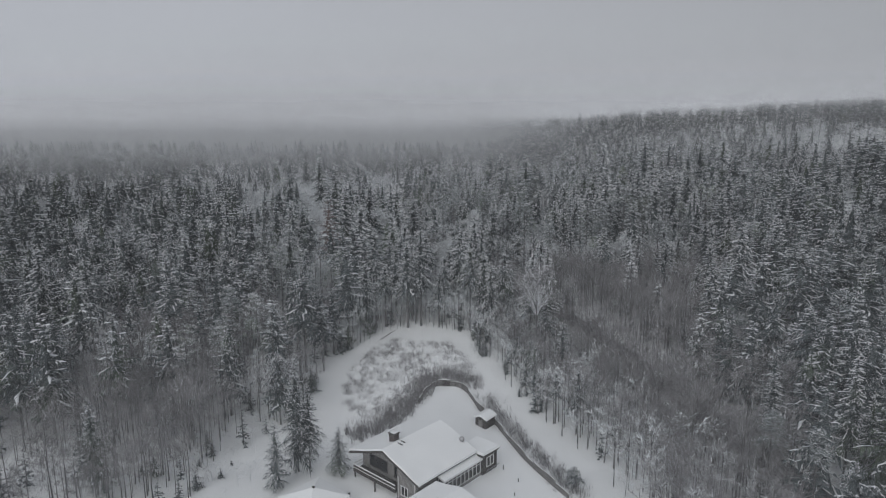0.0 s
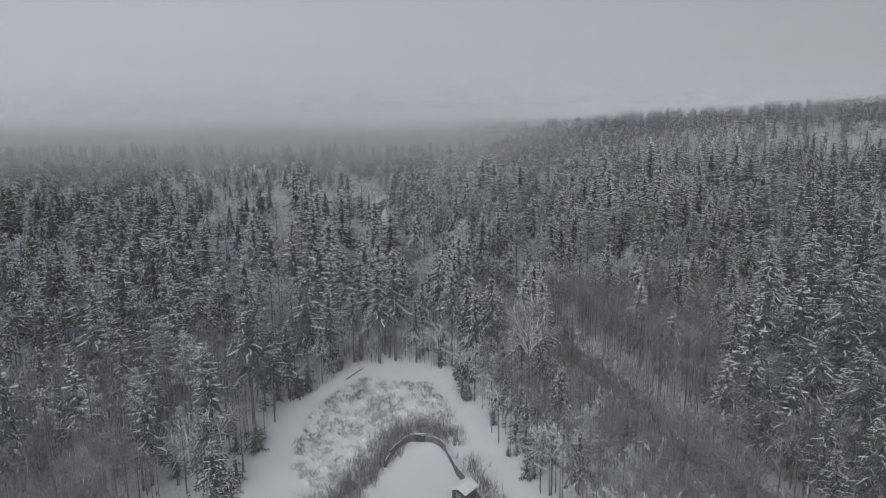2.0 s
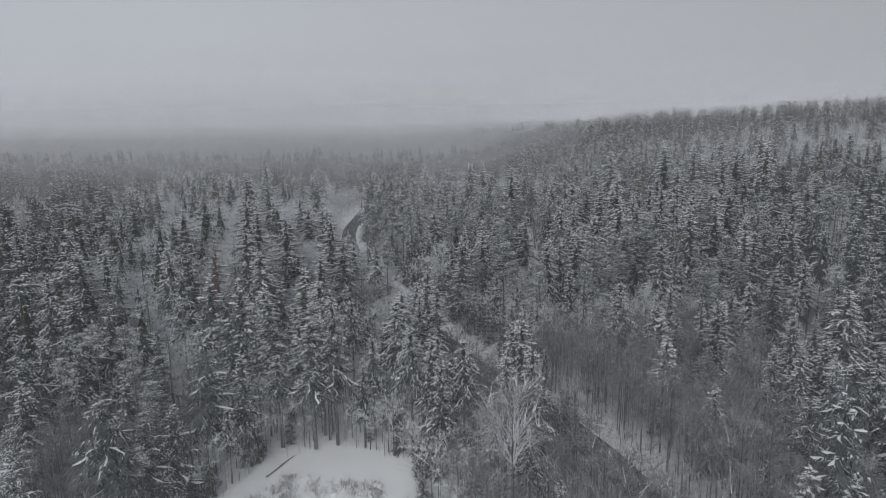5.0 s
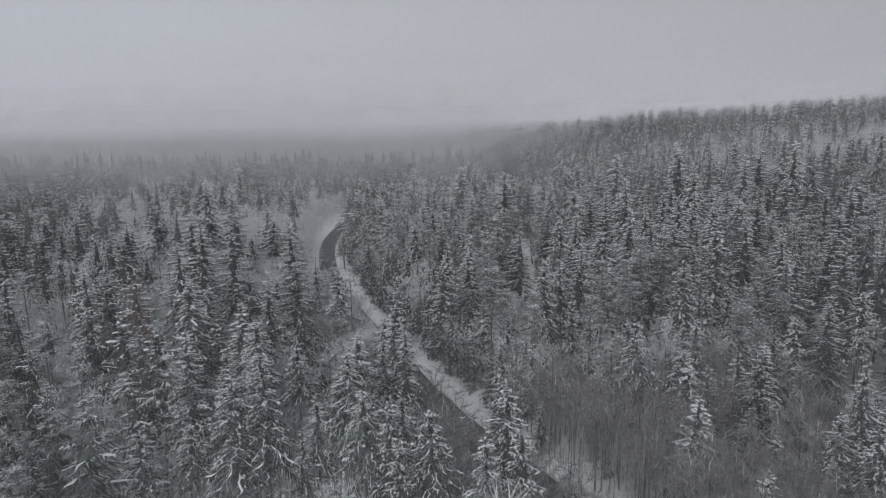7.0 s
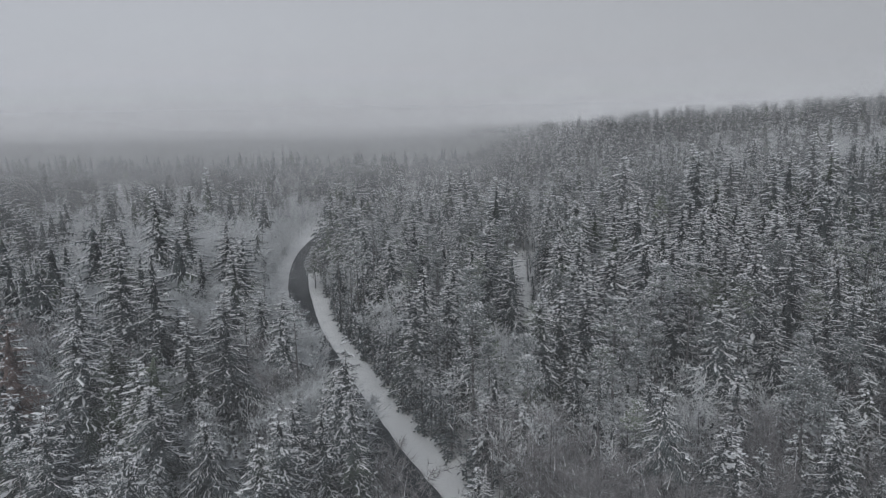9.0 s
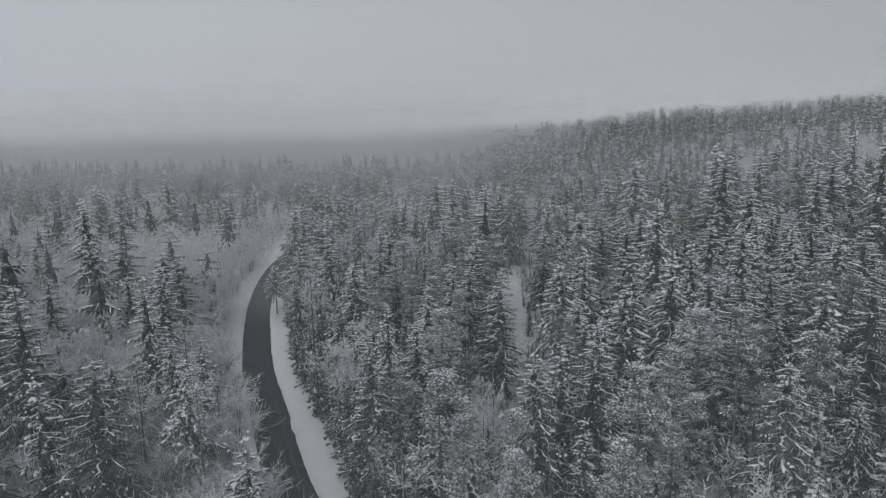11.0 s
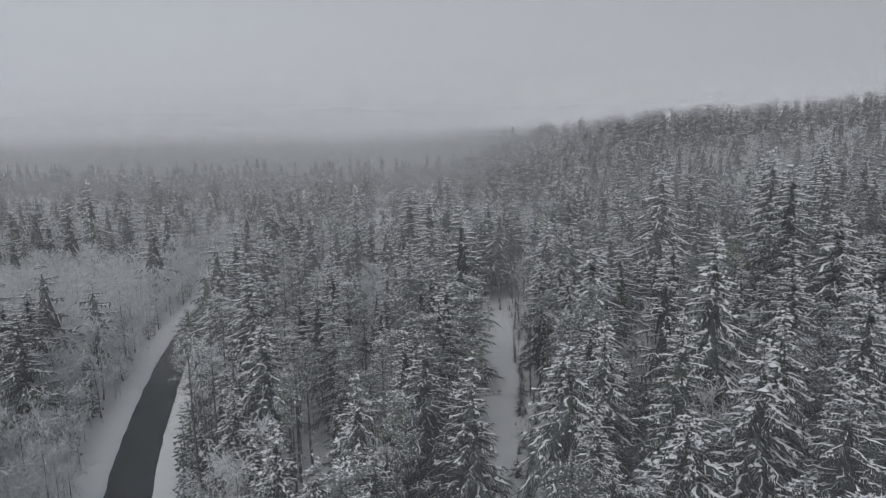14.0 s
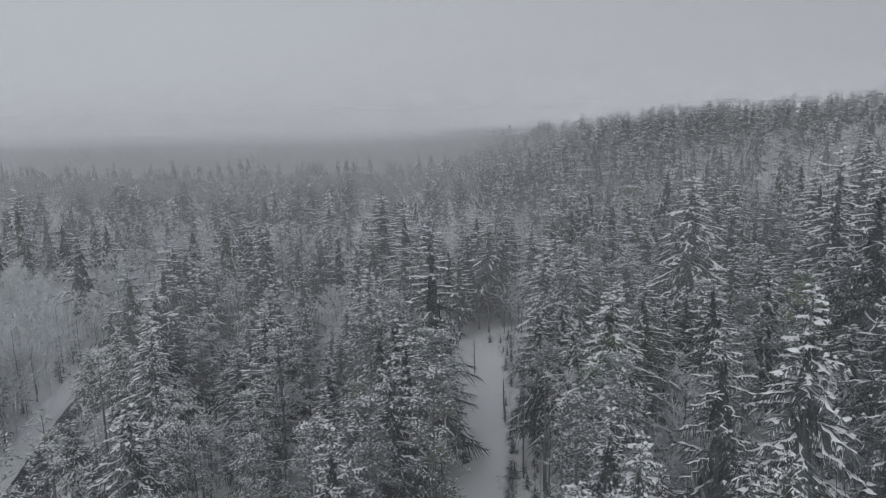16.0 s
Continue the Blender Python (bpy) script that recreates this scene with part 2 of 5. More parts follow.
def axis(parts):
    out = []
    for a, b, s in parts:
        out.extend(np.arange(a, b, s))
    return np.array(out + [parts[-1][1]], float)


gx = axis([(-4800, -900, 300), (-900, -160, 40), (-160, 160, 2.5), (160, 900, 40), (900, 4800, 300)])
gy = axis([(-600, 40, 40), (40, 360, 2.5), (360, 900, 30), (900, 4900, 250)])
GX, GY = np.meshgrid(gx, gy, indexing="ij")
gz = land(GX, GY)
near = (abs(GX) < 161) & (GY > 39) & (GY < 361)
rd = off_line(ROAD_LINE, GX[near], GY[near])
line_z = land(GX[near], GY[near])
bed = smooth(7.5, 4.5, abs(rd))
rough = np.array([noise.noise((x * 0.5, y * 0.5, 0)) * 0.10 + noise.noise((x * 0.12, y * 0.12, 3)) * 0.25 for x, y in zip(GX[near], GY[near])])
lot = smooth(-30, -22, GX[near]) * smooth(24, 18, GX[near]) * smooth(112, 106, GY[near])
gz[near] = line_z - 0.55 * bed + rough * (1 - bed) * (1 - 0.8 * lot)
n0, n1 = GX.shape
i, j = np.meshgrid(np.arange(n0 - 1), np.arange(n1 - 1), indexing="ij")
a = (i * n1 + j).ravel()
tris = np.concatenate([np.stack([a, a + n1, a + n1 + 1], 1), np.stack([a, a + n1 + 1, a + 1], 1)])
ground = new("ground", tri_mesh("ground", [(np.stack([GX, GY, gz], -1).reshape(-1, 3), tris, SNOW)]))
ground.data.polygons.foreach_set("use_smooth", np.ones(len(ground.data.polygons), bool))
tagged(ground, "snow-covered rolling woodland ground with soft hollows", "ground", kind="structure")

road = new("road", strip_mesh("road", ROAD_LINE, [(-2.75, 0.0), (-1.4, 0.03), (0, 0.06), (1.4, 0.03), (2.75, 0.0)], -0.12, ASPHALT, 0.06, 3))
tagged(road, "wet dark asphalt country road curving between snow banks", "road", kind="structure")
for k, (o, wd) in enumerate(((-0.15, 0.045), (1.45, 0.05))):
    line_ = new("slush_track", strip_mesh("slush_track", ROAD_LINE, [(o - wd, 0.062), (o + wd, 0.062)], -0.12 + 0.008, SLUSH, wd * 0.6, 20 + k))
    tagged(line_, "faint line of slush left by tyres on the asphalt", "slush", "slush lines on the road", kind="structure")
verge_l = new("snow_bank", strip_mesh("snow_bank", ROAD_LINE, [(-6.6, 0.1), (-5.2, 0.34), (-3.9, 0.28), (-3.1, 0.12), (-2.62, -0.2)], 0.0, SNOW, 0.12, 4))
verge_r = new("snow_bank", strip_mesh("snow_bank", ROAD_LINE, [(2.62, -0.2), (3.0, 0.16), (3.8, 0.30), (5.2, 0.30), (6.8, 0.1)], 0.0, SNOW, 0.12, 5))
for v in (verge_l, verge_r):
    tagged(v, "ploughed white snow bank along the road edge", "snow bank", "snow banks along the road", kind="structure")


# ---- trees ----
def rot_frame(az):
    return np.stack([np.cos(az), np.sin(az)], -1)


def trunk_piece(h, r0, r1, sides=6, rings=4, lean=0.0, rng=None):
    zs = np.linspace(-0.6, h, rings + 1)
    an = np.arange(sides) * 2 * np.pi / sides
    rr = r0 + (r1 - r0) * np.clip(zs / h, 0, 1)
    wob = np.cumsum(rng.normal(0, lean, (rings + 1, 2)), 0) if lean else np.zeros((rings + 1, 2))
    wob -= wob[0]
    v = np.zeros((rings + 1, sides, 3))
    v[:, :, 0] = rr[:, None] * np.cos(an) + wob[:, :1]
    v[:, :, 1] = rr[:, None] * np.sin(an) + wob[:, 1:]
    v[:, :, 2] = zs[:, None]
    t = []
    for k in range(rings):
        for s in range(sides):
            p, q = k * sides + s, k * sides + (s + 1) % sides
            t += [(p, q, q + sides), (p, q + sides, p + sides)]
    return v.reshape(-1, 3), np.array(t)


def spruce_pieces(seed, h=23.0, rad=2.7, base=0.2, levels=20, per=5, teeth=18, snow_seg=6, snow_share=0.85, bushy=1.0, droop=0.5, slivers=13, load=1.0, heart=5, pads=1.7, inner=0.42, thin=1.0):
    """Trunk, needle boughs with feathered edges and snow fingers of a spruce."""
    rng = np.random.default_rng(seed)
    fr = (np.arange(levels) + 0.5) / levels
    z0 = h * (base + (0.985 - base) * fr ** 0.92)
    z0 = np.repeat(z0, per) + rng.normal(0, 0.35 * h / levels, levels * per)
    b = len(z0)
    f = np.clip((h - z0) / (h * (1 - base)), 0.0, 1)
    ln = (rad * f ** 0.74 * (1 - 0.2 * smooth(0.85, 1.0, f))) * rng.uniform(0.62, 1.3, b) + 0.32
    az = np.tile(np.arange(per) * 2 * np.pi / per, levels) + np.repeat(rng.uniform(0, 6.28, levels), per) + rng.normal(0, 0.25, b)
    out = rot_frame(az)
    side = np.stack([-out[:, 1], out[:, 0]], -1)
    dr = 1.2 * droop * (0.3 + 0.8 * f) * rng.uniform(0.7, 1.3, b)

    def spine(u):
        u = np.asarray(u)
        p = np.zeros((b, len(u), 3))
        r = ln[:, None] * u
        p[:, :, :2] = out[:, None, :] * r[:, :, None]
        p[:, :, 2] = z0[:, None] + ln[:, None] * (0.25 * u - dr[:, None] * (1.7 * u ** 2 - 0.75 * u ** 3))
        return p

    k = teeth
    u = np.linspace(0.04, 1.0, k + 1)
    sp = spine(u)
    mid = spine((u[:-1] + u[1:]) / 2 + 0.17)
    w = ln[:, None] * 0.27 * bushy * np.sin(np.pi * (0.18 + 0.72 * (u[:-1] + u[1:]) / 2)) + 0.10
    tips = np.zeros((b, k, 2, 3))
    for s, sg in ((0, 1), (1, -1)):
        ww = w * rng.uniform(0.5, 1.5, (b, k))
        tips[:, :, s] = mid
        tips[:, :, s, :2] += sg * side[:, None, :] * ww[:, :, None]
        tips[:, :, s, 2] -= ww * rng.uniform(0.15, 0.8, (b, k))
    v = np.concatenate([sp, tips.reshape(b, 2 * k, 3)], 1)
    m = v.shape[1]
    t = []
    for i in range(k):
        t += [(i, i + 1, k + 1 + 2 * i), (i + 1, i, k + 2 + 2 * i)]
    t = (np.array(t)[None] + (np.arange(b) * m)[:, None, None]).reshape(-1, 3)
    v = v.reshape(-1, 3)
    # inner twigs close the crown round the stem
    hv, ht = [], []
    for j in range(heart):
        f0 = 1 - j / heart
        zb = h * (1 - (1 - base) * f0)
        zt = min(0.87 * h, zb + h * (1 - base) * 1.3 / heart)
        an = rng.uniform(0, 6.28) + np.arange(12) * np.pi / 6
        rr = inner * rad * f0 ** 0.85 * np.where(np.arange(12) % 2, 0.3, 1.0) * rng.uniform(0.6, 1.3, 12)
        n = len(hv)
        hv += [(rr[q] * np.cos(an[q]), rr[q] * np.sin(an[q]), zb - (0.5 * rr[q] if q % 2 == 0 else -1.0) + rng.uniform(-0.7, 0.7)) for q in range(12)] + [(0, 0, zt)]
        ht += [(n + q, n + (q + 1) % 12, n + 12) for q in range(12)]
    if heart:
        t = np.concatenate([t, np.array(ht) + len(v)])
        v = np.concatenate([v, np.array(hv)])
    needles = (v, t)
    # snow lies along the upper side of the boughs and on the side sprays
    keep = np.where(rng.random(b) < snow_share)[0]
    s = snow_seg
    u0, u1 = rng.uniform(0.08, 0.4, b), rng.uniform(0.85, 1.04, b)
    sv = np.zeros((b, s + 1, 3, 3))
    for i in range(s + 1):
        uu = u0 + (u1 - u0) * i / s
        r = ln * uu
        c = np.zeros((b, 3))
        c[:, :2] = out * r[:, None]
        c[:, 2] = z0 + ln * (0.25 * uu - dr * (1.7 * uu ** 2 - 0.75 * uu ** 3)) + 0.05
        ww = (0.028 + 0.015 * ln) * load * (0.3 if i in (0, s) else 1.0) * (0.08 + 2.3 * rng.random(b) ** 1.8)
        c[:, :2] += side * (rng.normal(0, 0.05, b) * ln)[:, None]
        sv[:, i, 1] = c
        sv[:, i, 1, 2] += 0.04 + 0.5 * ww
        for q, sg in ((0, 1), (2, -1)):
            sv[:, i, q] = c
            sv[:, i, q, :2] += sg * side * ww[:, None]
            sv[:, i, q, 2] -= 0.35 * ww
    sv = sv[keep].reshape(len(keep), -1, 3)
    st = []
    for i in range(s):
        for q in (0, 1):
            p = i * 3 + q
            st += [(p, p + 1, p + 4), (p, p + 4, p + 3)]
    st = (np.array(st)[None] + (np.arange(len(keep)) * sv.shape[1])[:, None, None]).reshape(-1, 3)
    sv = sv.reshape(-1, 3)
    if slivers:
        bi = np.repeat(np.arange(b), slivers)
        ti, si = rng.integers(0, k, len(bi)), rng.integers(0, 2, len(bi))
        p0, p1 = sp[bi, ti], tips[bi, ti, si]
        f0 = rng.uniform(0.0, 0.45, (len(bi), 1))
        f1 = f0 + rng.uniform(0.25, 0.6, (len(bi), 1))
        q0, q1 = p0 + (p1 - p0) * f0, p0 + (p1 - p0) * f1
        q0, q1 = q0 + (0, 0, 0.06), q1 + (0, 0, 0.06)
        wd = np.zeros_like(q0)
        wd[:, :2] = out[bi] * (rng.uniform(0.02, 0.085, (len(bi), 1)) * load * thin)
        fv = np.stack([q0 - wd, q0 + wd, q1], 1).reshape(-1, 3)
        st = np.concatenate([st, np.arange(len(fv)).reshape(-1, 3) + len(sv)])
        sv = np.concatenate([sv, fv])
    if pads:
        bi = rng.integers(0, b, int(b * pads))
        n = len(bi)
        uu = rng.uniform(0.45, 1.0, n)
        c = np.zeros((n, 3))
        c[:, :2] = out[bi] * (ln[bi] * uu)[:, None] + side[bi] * rng.normal(0, 0.12, (n, 1)) * ln[bi][:, None]
        c[:, 2] = z0[bi] + ln[bi] * (0.25 * uu - dr[bi] * (1.7 * uu ** 2 - 0.75 * uu ** 3)) + 0.04
        an = rng.uniform(0, 6.28, (n, 1)) + np.arange(4) * np.pi / 2
        rr = rng.uniform(0.05, 0.30, (n, 4)) * load * (0.4 + 0.2 * ln[bi][:, None]) * np.where(rng.random((n, 1)) < 0.04, 2.2, 1.0)
        dome = np.zeros((n, 5, 3))
        dome[:, :4, 0], dome[:, :4, 1] = c[:, :1] + rr * np.cos(an), c[:, 1:2] + rr * np.sin(an)
        dome[:, :4, 2] = c[:, 2:] - rng.uniform(0.0, 0.2, (n, 4))
        dome[:, 4] = c + (0, 0, 0.09)
        dt = np.array([(q, (q + 1) % 4, 4) for q in range(4)])
        st = np.concatenate([st, (dt[None] + (np.arange(n) * 5)[:, None, None]).reshape(-1, 3) + len(sv)])
        sv = np.concatenate([sv, dome.reshape(-1, 3)])
    trunk = trunk_piece(h * 0.97, 0.012 * h, 0.02, 6 if teeth > 4 else 3, 3 if teeth > 4 else 1)
    return trunk, needles, (sv, st)


def pine_pieces(seed, h=22.0, clumps=88, tufts=38, spread=3.0, base=0.55, caps=6):
    """A pine: a bare stem, then clumps of needles at the ends of limbs, capped with snow."""
    rng = np.random.default_rng(seed)
    z = h * (base + (1 - base) * np.sqrt(rng.random(clumps)) * 0.98)
    f = (z / h - base) / (1 - base)
    r = spread * np.sqrt(np.clip(1.02 - f ** 2, 0, 1)) * rng.uniform(0.25, 1.0, clumps)
    az = rng.uniform(0, 6.28, clumps)
    c = np.stack([r * np.cos(az), r * np.sin(az), z - 0.06 * r], -1)
    size = rng.uniform(0.45, 0.95, clumps) * h / 22
    q = tufts
    a = rng.normal(0, 1, (clumps, q, 3))
    a /= np.linalg.norm(a, axis=-1, keepdims=True)
    a[:, :, 2] *= 0.45
    p0 = c[:, None] + a * size[:, None, None] * rng.uniform(0.15, 0.5, (clumps, q, 1))
    tip = c[:, None] + a * size[:, None, None] * rng.uniform(0.55, 1.15, (clumps, q, 1))
    wid = np.cross(a, rng.normal(0, 1, (clumps, q, 3)))
    wid /= np.linalg.norm(wid, axis=-1, keepdims=True) + 1e-6
    wid *= 0.07 * size[:, None, None]
    v = np.stack([p0 - wid, p0 + wid, tip], 2).reshape(-1, 3)
    t = np.arange(len(v)).reshape(-1, 3)
    # snow lies in small uneven pads on top of the clumps
    keep = np.repeat(np.where(rng.random(clumps) < 0.9)[0], caps * 9)
    n = len(keep)
    up = rng.normal(0, 1, (n, 3)) * (1, 1, 0.3) + (0, 0, 0.35)
    up /= np.linalg.norm(up, axis=-1, keepdims=True)
    sz = size[keep][:, None]
    b0 = c[keep] + up * sz * rng.uniform(0.1, 0.75, (n, 1)) + (0, 0, 0.1)
    b1 = b0 + up * sz * rng.uniform(0.16, 0.42, (n, 1)) - (0, 0, 0.05)
    sw = np.cross(up, rng.normal(0, 0.4, (n, 3)) + (0, 0, 1))
    sw /= np.linalg.norm(sw, axis=-1, keepdims=True) + 1e-6
    sw *= sz * rng.uniform(0.03, 0.11, (n, 1))
    dome = np.stack([b0 - sw, b0 + sw, b1], 1)
    dt = np.arange(3 * n).reshape(-1, 3)
    # limbs
    lv, lt = [], []
    for i in range(0, clumps, 2):
        s = np.array([0, 0, c[i, 2] - 0.25 * r[i] - 0.2])
        d = np.array([-np.sin(az[i]), np.cos(az[i]), 0]) * 0.06
        n = len(lv) * 3
        lv.append(np.array([s - d, s + d, c[i]]))
        lt.append((n, n + 1, n + 2))
    tv, tt = trunk_piece(h * 0.97, 0.011 * h, 0.03, 6, 4, 0.06, rng)
    trunk = (np.concatenate([tv, np.concatenate(lv)]), np.concatenate([tt, np.array(lt) + len(tv)]))
    return trunk, (v, t), (dome.reshape(-1, 3), dt)


def bare_pieces(seed, h=13.0, limbs=13, subs=5, twigs=7, spread=0.38, snow=0.25, fine=0.03, sides=5, rings=4, low=0.28):
    """A leafless broadleaf tree: stem, rising limbs, branches and fine twigs, some carrying snow."""
    rng = np.random.default_rng(seed)
    tv, tt = trunk_piece(h * 0.93, 0.011 * h, 0.02, sides, rings, 0.10, rng)

    def blades(p, q, w):
        d = q - p
        x = np.cross(d, rng.normal(0, 1, d.shape))
        x /= np.linalg.norm(x, axis=-1, keepdims=True) + 1e-9
        n = len(p)
        v = np.stack([p - x * w, p + x * w, q], 1).reshape(-1, 3)
        return v, np.arange(3 * n).reshape(-1, 3)

    z = h * rng.uniform(low, 0.92, limbs)
    az = rng.uniform(0, 6.28, limbs)
    ll = h * spread * (1.12 - z / h) * rng.uniform(0.8, 1.4, limbs) + 0.5
    up = rng.uniform(0.7, 1.6, limbs)
    d = np.stack([np.cos(az), np.sin(az), up], -1)
    d /= np.linalg.norm(d, axis=-1, keepdims=True)
    s = np.stack([0 * z, 0 * z, z], -1)
    e = s + d * ll[:, None]
    v1, t1 = blades(s, e, 0.034)
    u = rng.uniform(0.25, 1.0, (limbs, subs))
    s2 = (s[:, None] + (e - s)[:, None] * u[:, :, None]).reshape(-1, 3)
    d2 = np.repeat(d, subs, 0) + rng.normal(0, 0.55, (limbs * subs, 3))
    d2 /= np.linalg.norm(d2, axis=-1, keepdims=True)
    e2 = s2 + d2 * (np.repeat(ll, subs) * rng.uniform(0.35, 0.7, limbs * subs))[:, None]
    v2, t2 = blades(s2, e2, 0.02)
    u = rng.uniform(0.15, 1.0, (limbs * subs, twigs))
    s3 = (s2[:, None] + (e2 - s2)[:, None] * u[:, :, None]).reshape(-1, 3)
    d3 = np.repeat(d2, twigs, 0) + rng.normal(0, 0.6, (len(s3), 3))
    d3 /= np.linalg.norm(d3, axis=-1, keepdims=True)
    e3 = s3 + d3 * rng.uniform(0.5, 1.3, (len(s3), 1)) * h / 13
    v3, t3 = blades(s3, e3, fine)
    v = np.concatenate([v1, v2, v3])
    t = np.concatenate([t1, t2 + len(v1), t3 + len(v1) + len(v2)])
    pick = rng.random(len(s2)) < snow
    ps, pe = s2[pick] + (0, 0, 0.05), e2[pick] + (0, 0, 0.05)
    if snow > 0.8:
        ps, pe = np.concatenate([ps, s + (0, 0, 0.08)]), np.concatenate([pe, e + (0, 0, 0.08)])
    n = len(ps)
    w = np.zeros((n, 3))
    dd = pe - ps
    w[:, 0], w[:, 1] = -dd[:, 1], dd[:, 0]
    w /= np.linalg.norm(w, axis=-1, keepdims=True) + 1e-9
    sv = np.stack([ps - w * (0.03 + 0.05 * (snow > 0.8)), ps + w * (0.03 + 0.05 * (snow > 0.8)), pe], 1).reshape(-1, 3)
    return (tv, tt), (v, t), (sv, np.arange(3 * n).reshape(-1, 3))


def cone_pieces(seed, h=22.0, rad=2.6):
    """A far spruce: ragged skirts of needles and flecks of snow."""
    rng = np.random.default_rng(seed)
    v, t, sv, st = [], [], [], []
    for k in range(4):
        zb, zt = h * (0.12 + 0.21 * k), h * (0.48 + 0.175 * k)
        r = rad * (1 - 0.21 * k)
        n = len(v)
        an = rng.uniform(0, 6.28) + np.arange(4) * np.pi / 2
        v += [(r * np.cos(q) * rng.uniform(0.7, 1.2), r * np.sin(q) * rng.uniform(0.7, 1.2), zb + rng.uniform(-0.6, 0.6)) for q in an] + [(0, 0, zt)]
        t += [(n + i, n + (i + 1) % 4, n + 4) for i in range(4)]
        for i in range(4):
            q = rng.uniform(0, 6.28)
            c = np.array([0.75 * r * np.cos(q), 0.75 * r * np.sin(q), zb + 0.36 * (zt - zb)])
            s = np.array([-np.sin(q), np.cos(q), 0]) * 0.09
            m = len(sv)
            sv += [c - s, c + s, (0.5 * r * np.cos(q), 0.5 * r * np.sin(q), c[2] + 0.2 * (zt - zb))]
            st += [(m, m + 1, m + 2)]
    return None, (np.array(v), np.array(t)), (np.array(sv), np.array(st))


def joined(pieces, places, mats, name):
    """Copies of tree pieces at places (x, y, z, scale, wide, turn), joined into one mesh. pieces: variants of (trunk, crown, snow)."""
    out = []
    which = np.arange(len(places)) % len(pieces)
    for k, variant in enumerate(pieces):
        pl = places[which == k]
        if len(pl) == 0:
            continue
        c, s = np.cos(pl[:, 5]), np.sin(pl[:, 5])
        for piece, mat in zip(variant, mats):
            if piece is None or len(piece[1]) == 0:
                continue
            v, t = piece
            w = np.zeros((len(pl), len(v), 3))
            x, y = v[None, :, 0] * pl[:, 4:5], v[None, :, 1] * pl[:, 4:5]
            w[:, :, 0] = pl[:, 0:1] + x * c[:, None] - y * s[:, None]
            w[:, :, 1] = pl[:, 1:2] + x * s[:, None] + y * c[:, None]
            w[:, :, 2] = pl[:, 2:3] + v[None, :, 2] * pl[:, 3:4]
            tt = (t[None] + (np.arange(len(pl)) * len(v))[:, None, None]).reshape(-1, 3)
            out.append((w.reshape(-1, 3), tt, mat))
    return tri_mesh(name, out)


def tree_source(name, label, category, group, pieces, mats, names):
    ob = thing(name, label, category, group)
    for piece, mat, nm in zip(pieces, mats, names):
        o = mesh_part(nm, tri_mesh(nm, [(piece[0], piece[1], mat)]), ob)
        if nm != "trunk":
            tagged(o, kind="stuff")
    return ob


# ---- the woods: where each kind grows ----
CLEARING = [(-27, 112), (-25.5, 126), (-22.5, 137), (-15, 149.5), (-5, 152.3), (5.5, 149), (9.0, 136), (13.4, 122), (17.5, 114), (22, 103), (26.5, 88), (30, 30), (-40, 30), (-36, 100)]
GLADE = [(33, 268), (46, 266), (48, 300), (36, 306)]


def inside(poly, x, y):
    hit = np.zeros(len(x), bool)
    for (x0, y0), (x1, y1) in zip(poly, poly[1:] + poly[:1]):
        c = ((y0 > y) != (y1 > y)) & (x < (x1 - x0) * (y - y0) / (y1 - y0 + 1e-12) + x0)
        hit ^= c
    return hit


def scatter(x0, x1, y0, y1, step, rng, loose=0.42):
    xs, ys = np.meshgrid(np.arange(x0, x1, step), np.arange(y0, y1, step), indexing="ij")
    xs = xs + (np.arange(xs.shape[1]) % 2)[None, :] * step / 2
    p = np.stack([xs.ravel(), ys.ravel()], 1) + rng.uniform(-loose, loose, (xs.size, 2)) * step
    return p


def free(p, wide=7.6):
    x, y = p[:, 0], p[:, 1]
    ok = ~inside(CLEARING, x, y) & ~inside(GLADE, x, y)
    r = off_line(ROAD_LINE, x, y)
    ok &= (r < np.where(y < 222, -5.2, -wide)) | (r > np.where((y > 172) & (y < 216), 8.2, 7.0)) | ((y < 158) & (abs(r) > 4.6)) | ((y < 178) & (r > 4.6))
    tr = off_line(TRAIL_LINE, x, y)
    ok &= (tr < -3.0) | (tr > 5.2)
    ok &= abs(off_line(PATH2_LINE, x, y)) > 1.1
    ok &= abs(off_line(CUT_LINE, x, y)) > 4.0
    ok &= (x > -0.74 * y - 45) & (x < 0.74 * y + 75) & (y > 62)
    return p[ok]


def patches(p, scale, seed):
    return np.array([noise.noise((x * scale, y * scale, seed)) for x, y in p])


rng = np.random.default_rng(11)
NEAR = (-78, 112, 66, 335)
p = free(scatter(*NEAR, 5.0, rng))
x, y = p[:, 0], p[:, 1]
r = off_line(ROAD_LINE, x, y)
u = rng.random(len(p))
bare_east = (x > 11) & (y < 200 - 0.6 * np.maximum(0, x - 34)) & (x < 52 + 0.2 * (y - 100)) & ~((r > 6) & (y > 182))
bare_west = (x < -24) & (y < 152 + 0.25 * (x + 24)) & (y > 70)
yard_west = (x < -24) & (y < 101)
frosty = (r < 0) & (y > np.where(x > -32, 178, 203)) & (x > np.where(y < 240, -52, -95))
patch = patches(p, 0.028, 7.0)
kind = np.where(u < 0.30, "pine", np.where(u < 0.38, "frost", "spruce"))
mixed = (r > 5) & (x < 36) & (y > 190) & (y < 262)
kind = np.where(mixed, np.where(u < 0.46, "pine", np.where(u < 0.74, "frost", "spruce")), kind)
kind = np.where((x < -30) & (y > 165) & (u < 0.46), np.where(u < 0.1, "pine", "frost"), kind)
